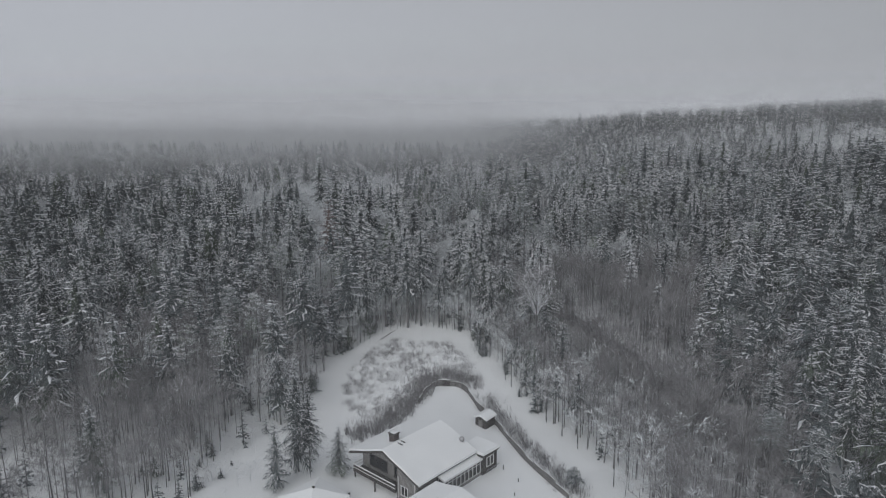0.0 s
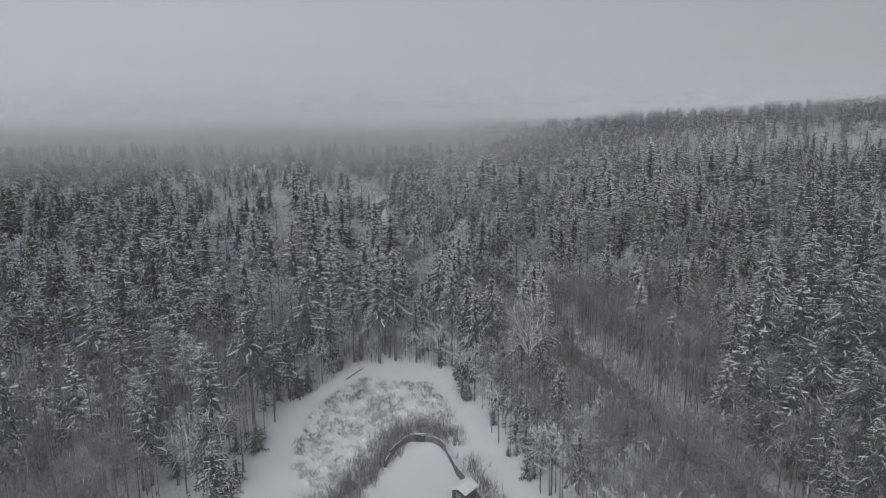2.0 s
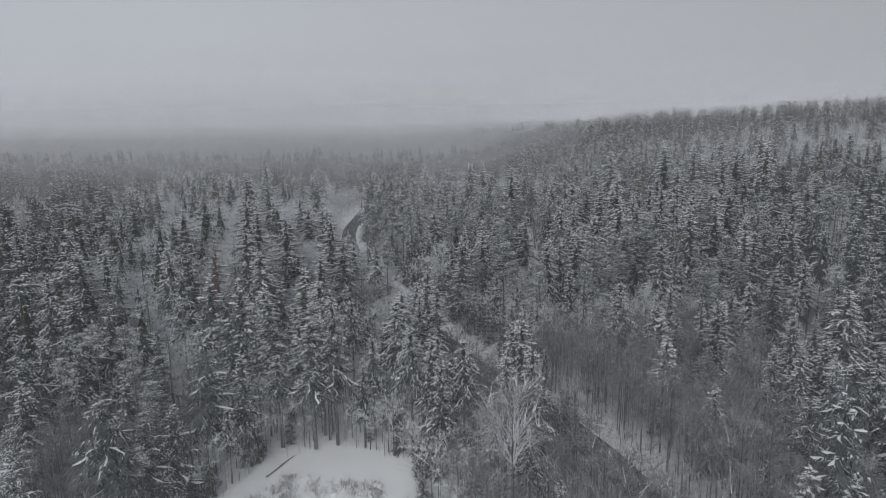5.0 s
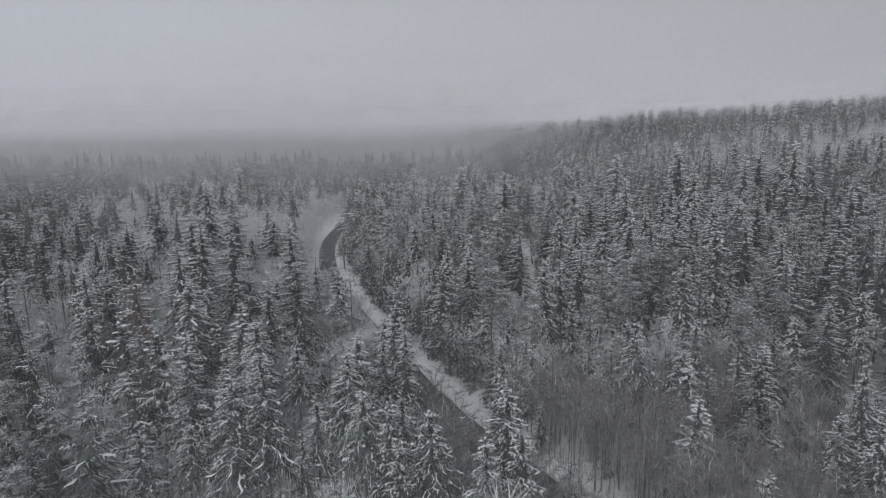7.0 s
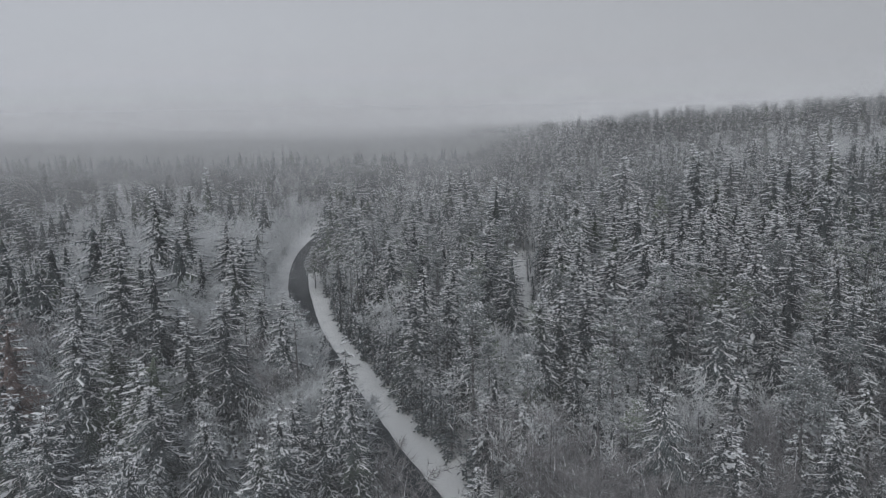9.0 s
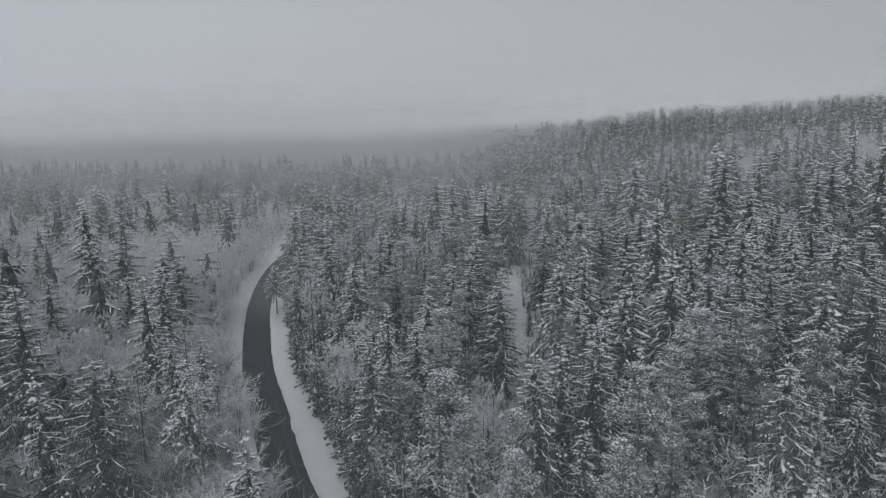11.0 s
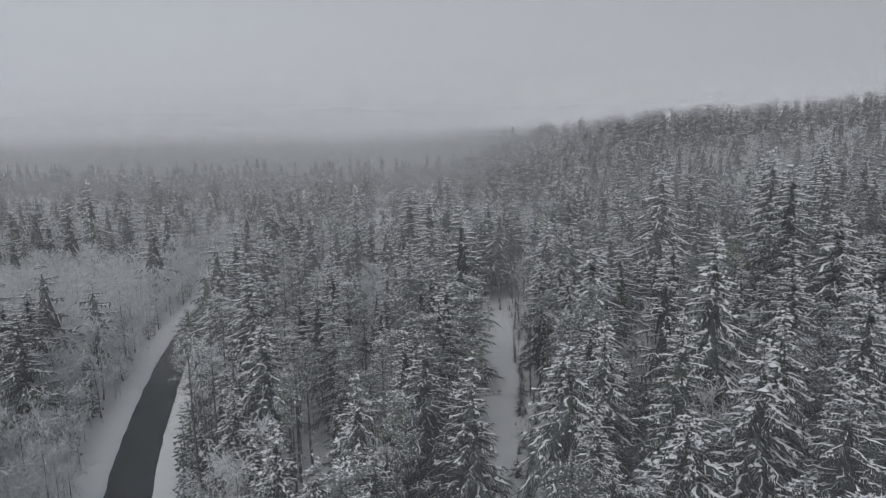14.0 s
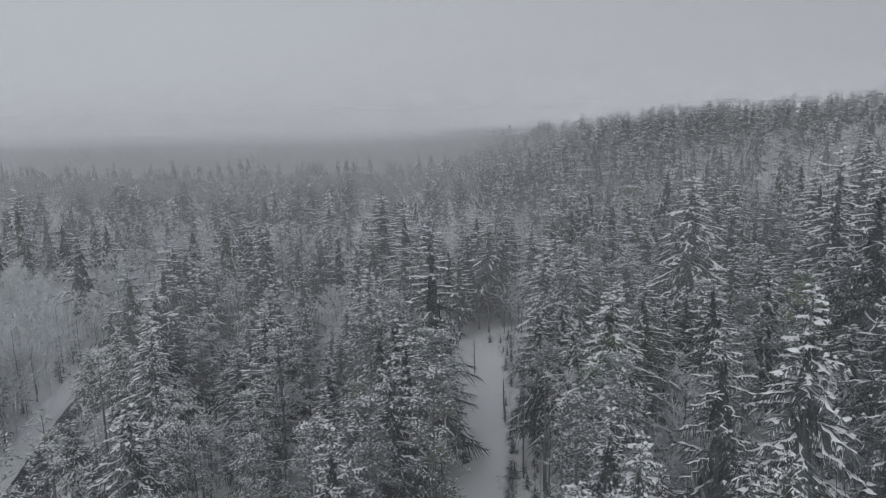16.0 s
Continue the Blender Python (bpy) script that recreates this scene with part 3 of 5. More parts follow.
kind = np.where((r < -5) & (y > 160) & (y <= 222) & (u < 0.38), np.where(u < 0.08, "pine", "frost"), kind)
kind = np.where((patch > 0.28) & (y > 190), np.where(u < 0.7, "frost", "spruce"), kind)
kind = np.where(bare_east, np.where(u < np.where(x < 50, 0.985, 0.7), "bare", np.where(u < 0.96, "spruce", "pine")), kind)
edge_west = bare_west & (x > -46 + 0.1 * (y - 112)) & (y > 108)
kind = np.where(bare_east & (y > 170) & (rng.random(len(p)) < smooth(160, 186, y)) & (u < 0.9), np.where(u < 0.2, "pine", "frost"), kind)
kind = np.where(bare_west, np.where(u < 0.66, "bare", np.where(u < 0.9, "spruce", "pine")), kind)
kind = np.where(edge_west, np.where(u < 0.42, "pine", np.where(u < 0.66, "spruce", "bare")), kind)
kind = np.where(frosty, np.where(u < 0.95, "frost", np.where(u < 0.98, "spruce", "pine")), kind)
kind = np.where(frosty & (y < 216) & (u < 0.5), "bare", kind)
kind = np.where(yard_west & (u > 0.5), "none", kind)
lead = np.maximum(0, abs(x - 0.18 * y - 2) - 22)

# spruces and pines that stand out, stand by stand: place and height of the top
YARD_SPRUCES = [(60.2, 85.4, 16.5), (59.1, 88.3, 21.3), (-51.3, 88.4, 14.2), (19.7, 90, 2.5), (-25.1, 90.1, 9.7), (48.6, 90.6, 17.6), (-16.4, 94.6, 6.6), (-22.9, 94.9, 17), (-21.2, 95.8, 13), (64.3, 97.7, 27.6)]
EDGE_SPRUCES = [(-75.8, 135.6, 25.3), (-85.7, 135.6, 26.8), (-18.2, 149.4, 20.8), (-13.9, 152.7, 19), (-5.3, 153.1, 28.1), (4, 156.4, 26.5), (-11.6, 158.2, 23.5), (1.6, 163.4, 20.7), (-66.9, 167.1, 24.5), (-56.2, 167.8, 27.5), (3.4, 171, 23.3), (8.4, 172, 25), (21.6, 142, 28), (19.2, 138.1, 24.4), (22.6, 138.6, 25.6), (14, 145.4, 23.8), (10.8, 143.6, 21.8), (0.3, 155.2, 21), (28.9, 146.5, 17.5), (41.6, 167.1, 26)]
WEST_SPRUCES = [(-22.5, 177.7, 30), (-54.6, 184.5, 30.4), (-23, 186.4, 26.6), (-44, 188.5, 30), (-62.9, 189.4, 29.8), (-28.5, 189.5, 33.3), (-22.6, 199, 34.7), (-21.2, 203, 25), (-30.5, 206, 35.5), (-34.9, 213, 35.5), (-90, 213.5, 31), (-40.8, 234.6, 28.2), (-31.7, 242.6, 25.8), (-22.5, 242.7, 30), (-27.4, 247.8, 29.2), (-65.5, 251.9, 27.8), (-31.6, 259.3, 27.8), (-49.2, 263.2, 37.6), (-43.9, 267.9, 35.4), (-65.6, 272.1, 27.8), (-31.4, 278.1, 19.8), (-80.7, 337.2, 24.5), (-63.6, 340, 37.5), (-44.4, 361.3, 28), (-55.8, 409.7, 27.8)]
ROADSIDE_SPRUCES = [(12.6, 159.7, 16.2), (22.6, 160.7, 21.1), (-3, 177, 16), (6.3, 180.3, 22.9), (-12.7, 185.2, 29.4), (-8.5, 187.1, 30.9), (-2.3, 192, 28.6), (22.6, 192.6, 22), (-8.6, 204.1, 26.8), (-5.3, 205, 26.6), (-16.5, 205.4, 23.4), (-15.1, 212.8, 32.5), (22.2, 214.3, 24.7), (21.6, 222, 28.2), (13.6, 222.5, 22.7), (-18, 225, 31.5), (9.9, 226.7, 21.6), (9.2, 236.5, 28.8), (21.3, 253.5, 23.2), (11.7, 256.1, 27), (1.2, 259, 29.6), (13, 263.1, 29.8), (-6.7, 267.4, 26), (20.2, 272, 23), (-13.6, 273, 21), (-10.5, 291.4, 31.2), (22.5, 317, 37), (3.6, 368, 33)]
TRAIL_SPRUCES = [(43.9, 178.6, 22.4), (27.2, 184, 18), (45.3, 198.8, 25), (51.4, 201.4, 29.2), (42.5, 202.6, 29.9), (59.3, 204.8, 33.2), (52.3, 209, 35.4), (50.4, 209.9, 24.6), (41, 211, 29), (49.4, 216.5, 34.8), (40.3, 219, 32.1), (32, 219.2, 30.8), (31.2, 221.8, 27.8), (56.4, 227.6, 39.7), (53.2, 232, 36.2), (49.4, 232.6, 25), (29.2, 241.5, 30.4), (48.3, 243.7, 35.6), (30.2, 248, 31.7), (54.7, 254.4, 33.5), (47.7, 256, 29.3), (32.7, 260, 39.5)]
HILL_SPRUCES = [(79.3, 153.9, 31.2), (56, 161.6, 24.1), (47.7, 166, 22.2), (69, 166.4, 14.2), (81, 190.4, 33.8), (75, 195, 33), (69, 196, 35.6), (64, 215.6, 37.2), (71.2, 240.9, 36.6), (76.6, 241, 39.8), (92, 248, 43.5), (77.2, 253, 45.2), (107, 253, 46.4), (100, 257, 45.2), (81, 266, 46.2), (92, 270, 44.6), (66, 272, 43), (84, 275, 44.2), (136, 276, 47.2), (118, 280, 47.8), (87.8, 283, 43.6), (155, 292, 49), (27.1, 309.5, 36.4), (126.2, 330.7, 45)]
STOUT_PINES = [(40.4, 182.1, 30.9), (46.9, 207.8, 25.7), (-33.7, 121.1, 12.6), (-44.4, 131.8, 19.0), (22.3, 239.8, 25.3), (30.4, 187.1, 24.6), (-38.5, 126.0, 14.5), (-29.5, 133.5, 15.5), (34.5, 199.0, 23.5), (20.0, 203.5, 21.0), (27.0, 209.5, 22.5), (-41.0, 162.0, 20.5), (-27.5, 157.5, 20.5), (-30.0, 146.0, 17.5), (-36.5, 152.0, 18.5), (-47.0, 170.0, 24.0)]
TALL = YARD_SPRUCES + WEST_SPRUCES + ROADSIDE_SPRUCES + TRAIL_SPRUCES + HILL_SPRUCES
tall = np.array(TALL + EDGE_SPRUCES + STOUT_PINES)
gap = np.min(np.hypot(x[:, None] - tall[None, :, 0], y[:, None] - tall[None, :, 1]), 1)
kind = np.where(gap < 2.6, "none", kind)


def place_rows(px, py, h_lo, h_hi, full, rng, wide=(0.85, 1.15)):
    """Rows of x, y, z, height scale, width scale, turn for trees whose source is full metres high."""
    n = len(px)
    h = rng.uniform(h_lo, h_hi, n) * np.where(rng.random(n) < 0.15, 0.78, 1.0)
    s = h / full
    return np.stack([px, py, land(px, py) - 0.25, s, s * rng.uniform(*wide, n), rng.uniform(0, 6.28, n)], 1)


def single(source, rows):
    for k, (px, py, pz, s, w, turn) in enumerate(rows):
        m = pose(px, py, pz, 0, 0, math.degrees(turn)) @ Matrix.Diagonal((w, w, s, 1))
        copy_thing(source[k % len(source)], m)


def drop(source):
    """Removes the pattern tree from which the copies were made."""
    for ob in source:
        for o in (*ob.children_recursive, ob):
            bpy.data.objects.remove(o)


LEAF_PARTS = ("trunk", "crown", "snow_load")
W_MATS = (FROST, FROST, BOUGH_SNOW)
S_MATS, P_MATS, B_MATS, F_MATS = (BARK, NEEDLE, BOUGH_SNOW), (BARK, PINE, BOUGH_SNOW), (BARK, TWIG, BOUGH_SNOW), (BARK, FROST, BOUGH_SNOW)

# spruces
spr = np.where(kind == "spruce")[0]
order = spr[np.argsort(lead[spr] + np.where((y[spr] > 140) & (y[spr] < 290), 0, 40))]
one, rest = order[:185], order[185:]
outer = rest[(lead[rest] >= 44) & (y[rest] > 150)]
sources = [tree_source("spruce_tree", "tall dark spruce with snow lying along its drooping boughs", "tree", "spruces of the wood", spruce_pieces(20 + k, base=b, rad=q, droop=d, load=f, levels=22, teeth=20, slivers=22, thin=0.62, pads=2.2), S_MATS, LEAF_PARTS)
           for k, (b, q, d, f) in enumerate([(0.12, 4.7, 0.46, 0.6), (0.30, 4.3, 0.58, 0.85), (0.18, 5.1, 0.40, 0.7), (0.46, 4.5, 0.62, 1.05), (0.10, 4.4, 0.52, 0.9), (0.26, 5.4, 0.50, 0.5), (0.16, 4.8, 0.72, 1.25)])]
rows = place_rows(x[one], y[one], 14.5, 22.5, 23.0, rng)
low = bare_east[one] | bare_west[one] & ~edge_west[one]
rows[low, 3] *= 0.62
rows[low, 4] *= 0.72
rim = (x[one] > -34) & (x[one] < 16) & (y[one] > 118) & (y[one] < 168)
single(sources, rows[~rim])
trows = np.array([(px, py, land(px, py) - 0.25, (pz - land(px, py)) / 23.0, (0.35 + 0.65 * (pz - land(px, py)) / 23.0) * (0.7 if py < 112 else 1.0), 1.7 * k) for k, (px, py, pz) in enumerate(TALL)], float)
single(sources, trows)
drop(sources)
slender = [tree_source("slender_spruce", "tall slender spruce with a bare lower trunk beside the clearing", "tree", "slender spruces round the clearing", spruce_pieces(32 + k, base=b, rad=q, droop=d, load=0.85, levels=17), S_MATS, LEAF_PARTS) for k, (b, q, d) in enumerate(((0.40, 3.5, 0.6), (0.50, 3.1, 0.7), (0.34, 3.3, 0.5), (0.56, 3.4, 0.65)))]
erows = [(px, py, land(px, py) - 0.25, (pz - land(px, py)) / 23.0, 0.35 + 0.65 * (pz - land(px, py)) / 23.0, 1.3 * k) for k, (px, py, pz) in enumerate(EDGE_SPRUCES)]
east_rim = spline([(9.5, 151), (13.5, 137), (18, 122), (21.5, 106)], 4.2)
east_rim = np.concatenate([east_rim + (1.0, 0.6), east_rim[::2] + (5.5, 1.5)]) + rng.normal(0, 1.0, (len(east_rim) + len(east_rim[::2]), 2))
single(slender, np.concatenate([np.array(erows, float), rows[rim], place_rows(east_rim[:, 0], east_rim[:, 1], 9.0, 15.0, 23.0, rng, (1.0, 1.3))]))
drop(slender)
mid_spruce = [spruce_pieces(40 + k, base=b, levels=14, per=4, teeth=5, snow_seg=3, snow_share=0.7, bushy=1.25, rad=4.7, droop=d * 0.72, load=f, slivers=9, heart=4, pads=0.0, inner=0.5) for k, (b, d, f) in enumerate([(0.15, 0.5, 0.9), (0.3, 0.6, 1.4), (0.22, 0.45, 1.8), (0.45, 0.7, 1.3), (0.18, 0.62, 2.4)])]
rest = rest[(lead[rest] < 44) | (y[rest] <= 150)]
woods = new("spruce_wood", joined(mid_spruce, place_rows(x[rest], y[rest], 15.5, 23.5, 23.0, rng), S_MATS, "spruce_wood"))
tagged(woods, "dense stand of dark spruces loaded with fresh snow", "forest", kind="stuff")

# young spruces thick with snow in front of the dark wood
sources = [tree_source("young_spruce_tree", "young spruce whitened all over by thick snow", "tree", "young snowy spruces", spruce_pieces(28 + k, rad=5.2, base=0.05, levels=15, load=1.9, droop=0.75, slivers=16, snow_share=0.95), S_MATS, LEAF_PARTS) for k in range(2)]
ys = free(np.concatenate([scatter(24, 68, 170, 196, 6.4, rng), scatter(46, 68, 118, 170, 9.0, rng)]))
single(sources, place_rows(ys[:, 0], ys[:, 1], 9.0, 14.5, 23.0, rng, (1.0, 1.3)))
drop(sources)

# pines
pin = np.where(kind == "pine")[0]
order = pin[np.argsort(lead[pin])]
sources = [tree_source("pine_tree", "pine with a bare stem and snow-capped needle clumps", "tree", "pines of the wood", pine_pieces(60 + k, base=b, caps=c), P_MATS, LEAF_PARTS) for k, (b, c) in enumerate(((0.5, 3), (0.42, 2), (0.58, 1), (0.46, 2)))]
single(sources, place_rows(x[order[:110]], y[order[:110]], 15, 22, 22.0, rng, (0.9, 1.2)))
single(sources, np.array([(px, py, land(px, py) - 0.2, (pz - land(px, py)) / 22.0, 0.3 + 0.85 * (pz - land(px, py)) / 22.0, 2.1 * k) for k, (px, py, pz) in enumerate(STOUT_PINES)], float))
drop(sources)
if len(order) > 110:
    w = new("pine_wood", joined([pine_pieces(70 + k, clumps=44, tufts=14, caps=2) for k in range(2)], place_rows(x[order[110:]], y[order[110:]], 16, 22, 22.0, rng), P_MATS, "pine_wood"))
    tagged(w, "scattered pines with snow on their crowns", "forest", kind="stuff")

# leafless trees
for code, mats, nm, lab, grp, hl, hh in (("bare", B_MATS, "leafless_tree", "leafless grey-brown broadleaf tree with thin upright twigs", "leafless trees", 8, 13),
                                         ("frost", F_MATS, "frosted_tree", "leafless tree with twigs whitened by frost and snow", "frosted trees", 7, 13.5)):
    sel = np.where(kind == code)[0]
    order = sel[np.argsort(lead[sel])]
    sources = [tree_source(nm, lab, "tree", grp, bare_pieces(80 + k, limbs=16, subs=6, twigs=12, fine=0.036 if code == "frost" else 0.02), mats, LEAF_PARTS) for k in range(5)]
    single(sources, place_rows(x[order[:210]], y[order[:210]], hl, hh, 13.0, rng))
    drop(sources)
    q = order[210:]
    px, py = list(x[q]), list(y[q])
    for i in np.concatenate([order, order, order]) if code == "bare" else order:
        px.append(x[i] + rng.normal(0, 2.0))
        py.append(y[i] + rng.normal(0, 2.0))
    keep = free(np.stack([px, py], 1), 5.6 if code == "frost" else 7.6)
    w = new(nm.replace("tree", "wood"), joined([bare_pieces(90 + k, limbs=11, subs=5, twigs=8, snow=0.25 if code == "frost" else 0.12, fine=0.042 if code == "frost" else 0.023, sides=3, rings=2) for k in range(4)], place_rows(keep[:, 0], keep[:, 1], hl * 0.7, hh, 13.0, rng), mats, nm + "_wood"))
    tagged(w, "thicket of " + ("frost-whitened" if code == "frost" else "grey-brown") + " leafless trees and saplings", "forest", kind="stuff")

# frosted saplings fill the gaps between the tall trees
sp_ = free(scatter(*NEAR, 4.5, rng), 6.4)
sp_ = sp_[(off_line(ROAD_LINE, sp_[:, 0], sp_[:, 1]) < 5) | (sp_[:, 1] < 190) | (rng.random(len(sp_)) < 0.4)]
sp_ = sp_[(sp_[:, 1] > 150) | (sp_[:, 0] > 24) | (sp_[:, 0] < -30) & (sp_[:, 1] > 101)]
east = free(scatter(12, 70, 84, 192, 2.9, rng))
east = east[east[:, 0] < 54 + 0.2 * (east[:, 1] - 100)]
east_off = off_line(ROAD_LINE, east[:, 0], east[:, 1])
east = east[(east_off > 0) | (east_off < -13) | (east[:, 1] < 143) | (rng.random(len(east)) < 0.5)]
westward = free(scatter(-66, -40, 104, 154, 3.0, rng))
north_rim = free(scatter(-34, 17, 138, 176, 2.3, rng), 4.6)
sp_ = np.concatenate([sp_, east, westward, north_rim])
grey = (sp_[:, 1] + rng.normal(0, 6, len(sp_)) < 178) & (off_line(ROAD_LINE, sp_[:, 0], sp_[:, 1]) > -14) | (sp_[:, 0] < -24) & (sp_[:, 1] < 160)
w = new("bare_saplings", joined([bare_pieces(210 + k, h=8.0, limbs=9, subs=4, twigs=7, spread=0.5, fine=0.025, snow=0.1, sides=3, rings=1) for k in range(4)], place_rows(sp_[grey, 0], sp_[grey, 1], 4.0, 10.5, 8.0, rng, (0.9, 1.4)), B_MATS, "bare_saplings"))
tagged(w, "grey-brown leafless saplings filling the thicket", "undergrowth", kind="stuff")
sp_ = sp_[~grey]
w = new("frosted_saplings", joined([bare_pieces(200 + k, h=8.0, limbs=8, subs=4, twigs=3, spread=0.5, fine=0.06, snow=0.4, sides=3, rings=1) for k in range(4)], place_rows(sp_[:, 0], sp_[:, 1], 4.0, 10.5, 8.0, rng, (0.9, 1.4)), F_MATS, "saplings"))
tagged(w, "frosted grey saplings and scrub filling the gaps between trees", "undergrowth", kind="stuff")

# frosted scrub on the western side of the road and round the yard
fs = free(np.concatenate([scatter(-78, 0, 195, 335, 2.45, rng), scatter(-62, 6, 170, 195, 3.0, rng)]), 5.6)
fs = fs[off_line(ROAD_LINE, fs[:, 0], fs[:, 1]) < 0]
yd = scatter(-66, -27, 82, 112, 2.6, rng)
yd = yd[rng.random(len(yd)) < 0.35]
fs = np.concatenate([fs, yd[yd[:, 0] < -29]])
hi = np.where(fs[:, 1] < 150, 0.38, 1.0)
rows = place_rows(fs[:, 0], fs[:, 1], 4.0, 10.0, 8.0, rng, (0.9, 1.5))
rows[:, 3] *= hi
rows[:, 4] *= 0.3 + 0.7 * hi
w = new("frosted_scrub", joined([bare_pieces(220 + k, h=8.0, limbs=8, subs=4, twigs=3, spread=0.55, fine=0.075, snow=0.5, sides=3, rings=1) for k in range(4)], rows, W_MATS, "scrub"))
tagged(w, "pale frosted scrub thick with snow beside the road", "undergrowth", kind="stuff")

# frosted trees lean over the western bank of the road
wb = scatter(-14, 24, 178, 232, 2.9, rng)
ro = off_line(ROAD_LINE, wb[:, 0], wb[:, 1])
wb = wb[(ro < -4.6) & (ro > -13)]
w = new("frosted_wood", joined([bare_pieces(270 + k, limbs=15, subs=6, twigs=10, fine=0.03, snow=0.3, sides=3, rings=2) for k in range(4)], place_rows(wb[:, 0], wb[:, 1], 7.5, 13.0, 13.0, rng, (1.0, 1.4)), F_MATS, "bank_wood"))
tagged(w, "frosted leafless trees leaning over the road bank", "forest", kind="stuff")

# low frosted scrub along the trail
tl = scatter(30, 56, 200, 306, 1.9, rng)
to = off_line(TRAIL_LINE, tl[:, 0], tl[:, 1])
tl = tl[(to > 1.7) & (to < 5.4) & (rng.random(len(tl)) < 0.7)]
w = new("frosted_scrub", joined([bare_pieces(230 + k, h=8.0, limbs=7, subs=3, twigs=4, spread=0.5, fine=0.05, snow=0.3, sides=3, rings=1) for k in range(3)], place_rows(tl[:, 0], tl[:, 1], 0.9, 2.8, 8.0, rng, (0.9, 1.3)), F_MATS, "trail_scrub"))
tagged(w, "low frosted shrubs beside the snowy trail", "undergrowth", kind="stuff")

# young spruces under the trees
yp = free(scatter(*NEAR, 5.6, rng))
yp = yp[rng.random(len(yp)) < 0.5]
ed, sd = spline(ROAD, 1.9), np.repeat([7.0, 9.2, -7.4], len(spline(ROAD, 1.9)))
dd = np.gradient(ed, axis=0)
dd /= np.linalg.norm(dd, axis=1)[:, None]
ed = np.tile(ed, (3, 1)) + np.tile(np.stack([dd[:, 1], -dd[:, 0]], 1), (3, 1)) * sd[:, None] + rng.normal(0, 0.6, (3 * len(ed), 2))
ed = ed[(ed[:, 1] > 178) & (ed[:, 1] < 345) & ((sd > 0) | (rng.random(len(sd)) < 0.3))]
ed = ed[(abs(off_line(ROAD_LINE, ed[:, 0], ed[:, 1])) > 6.3)]
rows = np.concatenate([place_rows(yp[:, 0], yp[:, 1], 2.0, 8.5, 23.0, rng, (1.4, 1.9)), place_rows(ed[:, 0], ed[:, 1], 3.5, 10.5, 23.0, rng, (1.2, 1.7))])
rng.shuffle(rows)
w = new("young_spruces", joined([spruce_pieces(50 + k, base=0.04, levels=9, per=4, teeth=2, snow_seg=1, bushy=1.3, snow_share=0.95, slivers=2, load=1.0, heart=0, pads=0.0) for k in range(3)], rows, S_MATS, "young_spruces"))
tagged(w, "young spruces bent under snow beneath the tall trees", "undergrowth", kind="stuff")

# young spruces and brush along the rim of the clearing, in the yard and beside the trail
RIM = spline([(-27.5, 112), (-26.5, 126), (-23.5, 137), (-16, 152), (-5, 156), (6.5, 153), (11, 137), (15.5, 122), (20, 114)], 1.3)
rim_p = np.concatenate([RIM + rng.normal(0, 1.9, RIM.shape) for _ in range(3)])
rim_p = rim_p[(patches(rim_p, 0.14, 2.0) > 0.02) & (rng.random(len(rim_p)) < 0.75)]
rim_p = rim_p[~inside(CLEARING, rim_p[:, 0], rim_p[:, 1]) & (abs(off_line(PATH2_LINE, rim_p[:, 0], rim_p[:, 1])) > 1.4)]
yard_p = scatter(-60, -28, 90, 122, 3.4, rng)
yard_p = yard_p[(rng.random(len(yard_p)) < 0.4) & (yard_p[:, 0] < -29 - 0.12 * (122 - yard_p[:, 1]))]
trail_p = scatter(30, 56, 208, 304, 1.6, rng)
to = off_line(TRAIL_LINE, trail_p[:, 0], trail_p[:, 1])
trail_p = trail_p[(to > 1.8) & (to < 6.5) & (rng.random(len(trail_p)) < 0.35 + 0.15 * (to - 2))]
rows = np.concatenate([place_rows(rim_p[:, 0], rim_p[:, 1], 1.5, 6.0, 23.0, rng, (1.3, 1.9)), place_rows(yard_p[:, 0], yard_p[:, 1], 1.0, 4.5, 23.0, rng, (1.4, 2.0)), place_rows(trail_p[:, 0], trail_p[:, 1], 0.8, 3.2, 23.0, rng, (1.3, 1.8))])
rng.shuffle(rows)
w = new("young_spruces", joined([spruce_pieces(250 + k, base=0.04, levels=10, per=4, teeth=4, snow_seg=2, bushy=1.3, rad=4.4, snow_share=0.75, slivers=6, load=2.2, heart=3, pads=0.0) for k in range(3)], rows, S_MATS, "rim_spruces"))
tagged(w, "small snowy spruces at the edge of open ground", "undergrowth", kind="stuff")
bank_p = scatter(16, 56, 96, 178, 1.5, rng)
bank_off = off_line(ROAD_LINE, bank_p[:, 0], bank_p[:, 1])
bank_p = bank_p[(bank_off > 4.6) & (bank_off < 16) & (rng.random(len(bank_p)) < 0.3 + 0.6 * smooth(4, 8, bank_off))]
floor_p = scatter(-30, 14, 140, 168, 1.5, rng)
floor_p = floor_p[~inside(CLEARING, floor_p[:, 0], floor_p[:, 1]) & (off_line(ROAD_LINE, floor_p[:, 0], floor_p[:, 1]) < -6)]
brush = np.concatenate([bank_p, floor_p, yard_p + rng.normal(0, 1.2, yard_p.shape), trail_p + rng.normal(0, 0.6, trail_p.shape), rim_p + rng.normal(0, 0.8, rim_p.shape)])
brush = brush[(off_line(TRAIL_LINE, brush[:, 0], brush[:, 1]) > 1.2) | (brush[:, 1] < 200)]
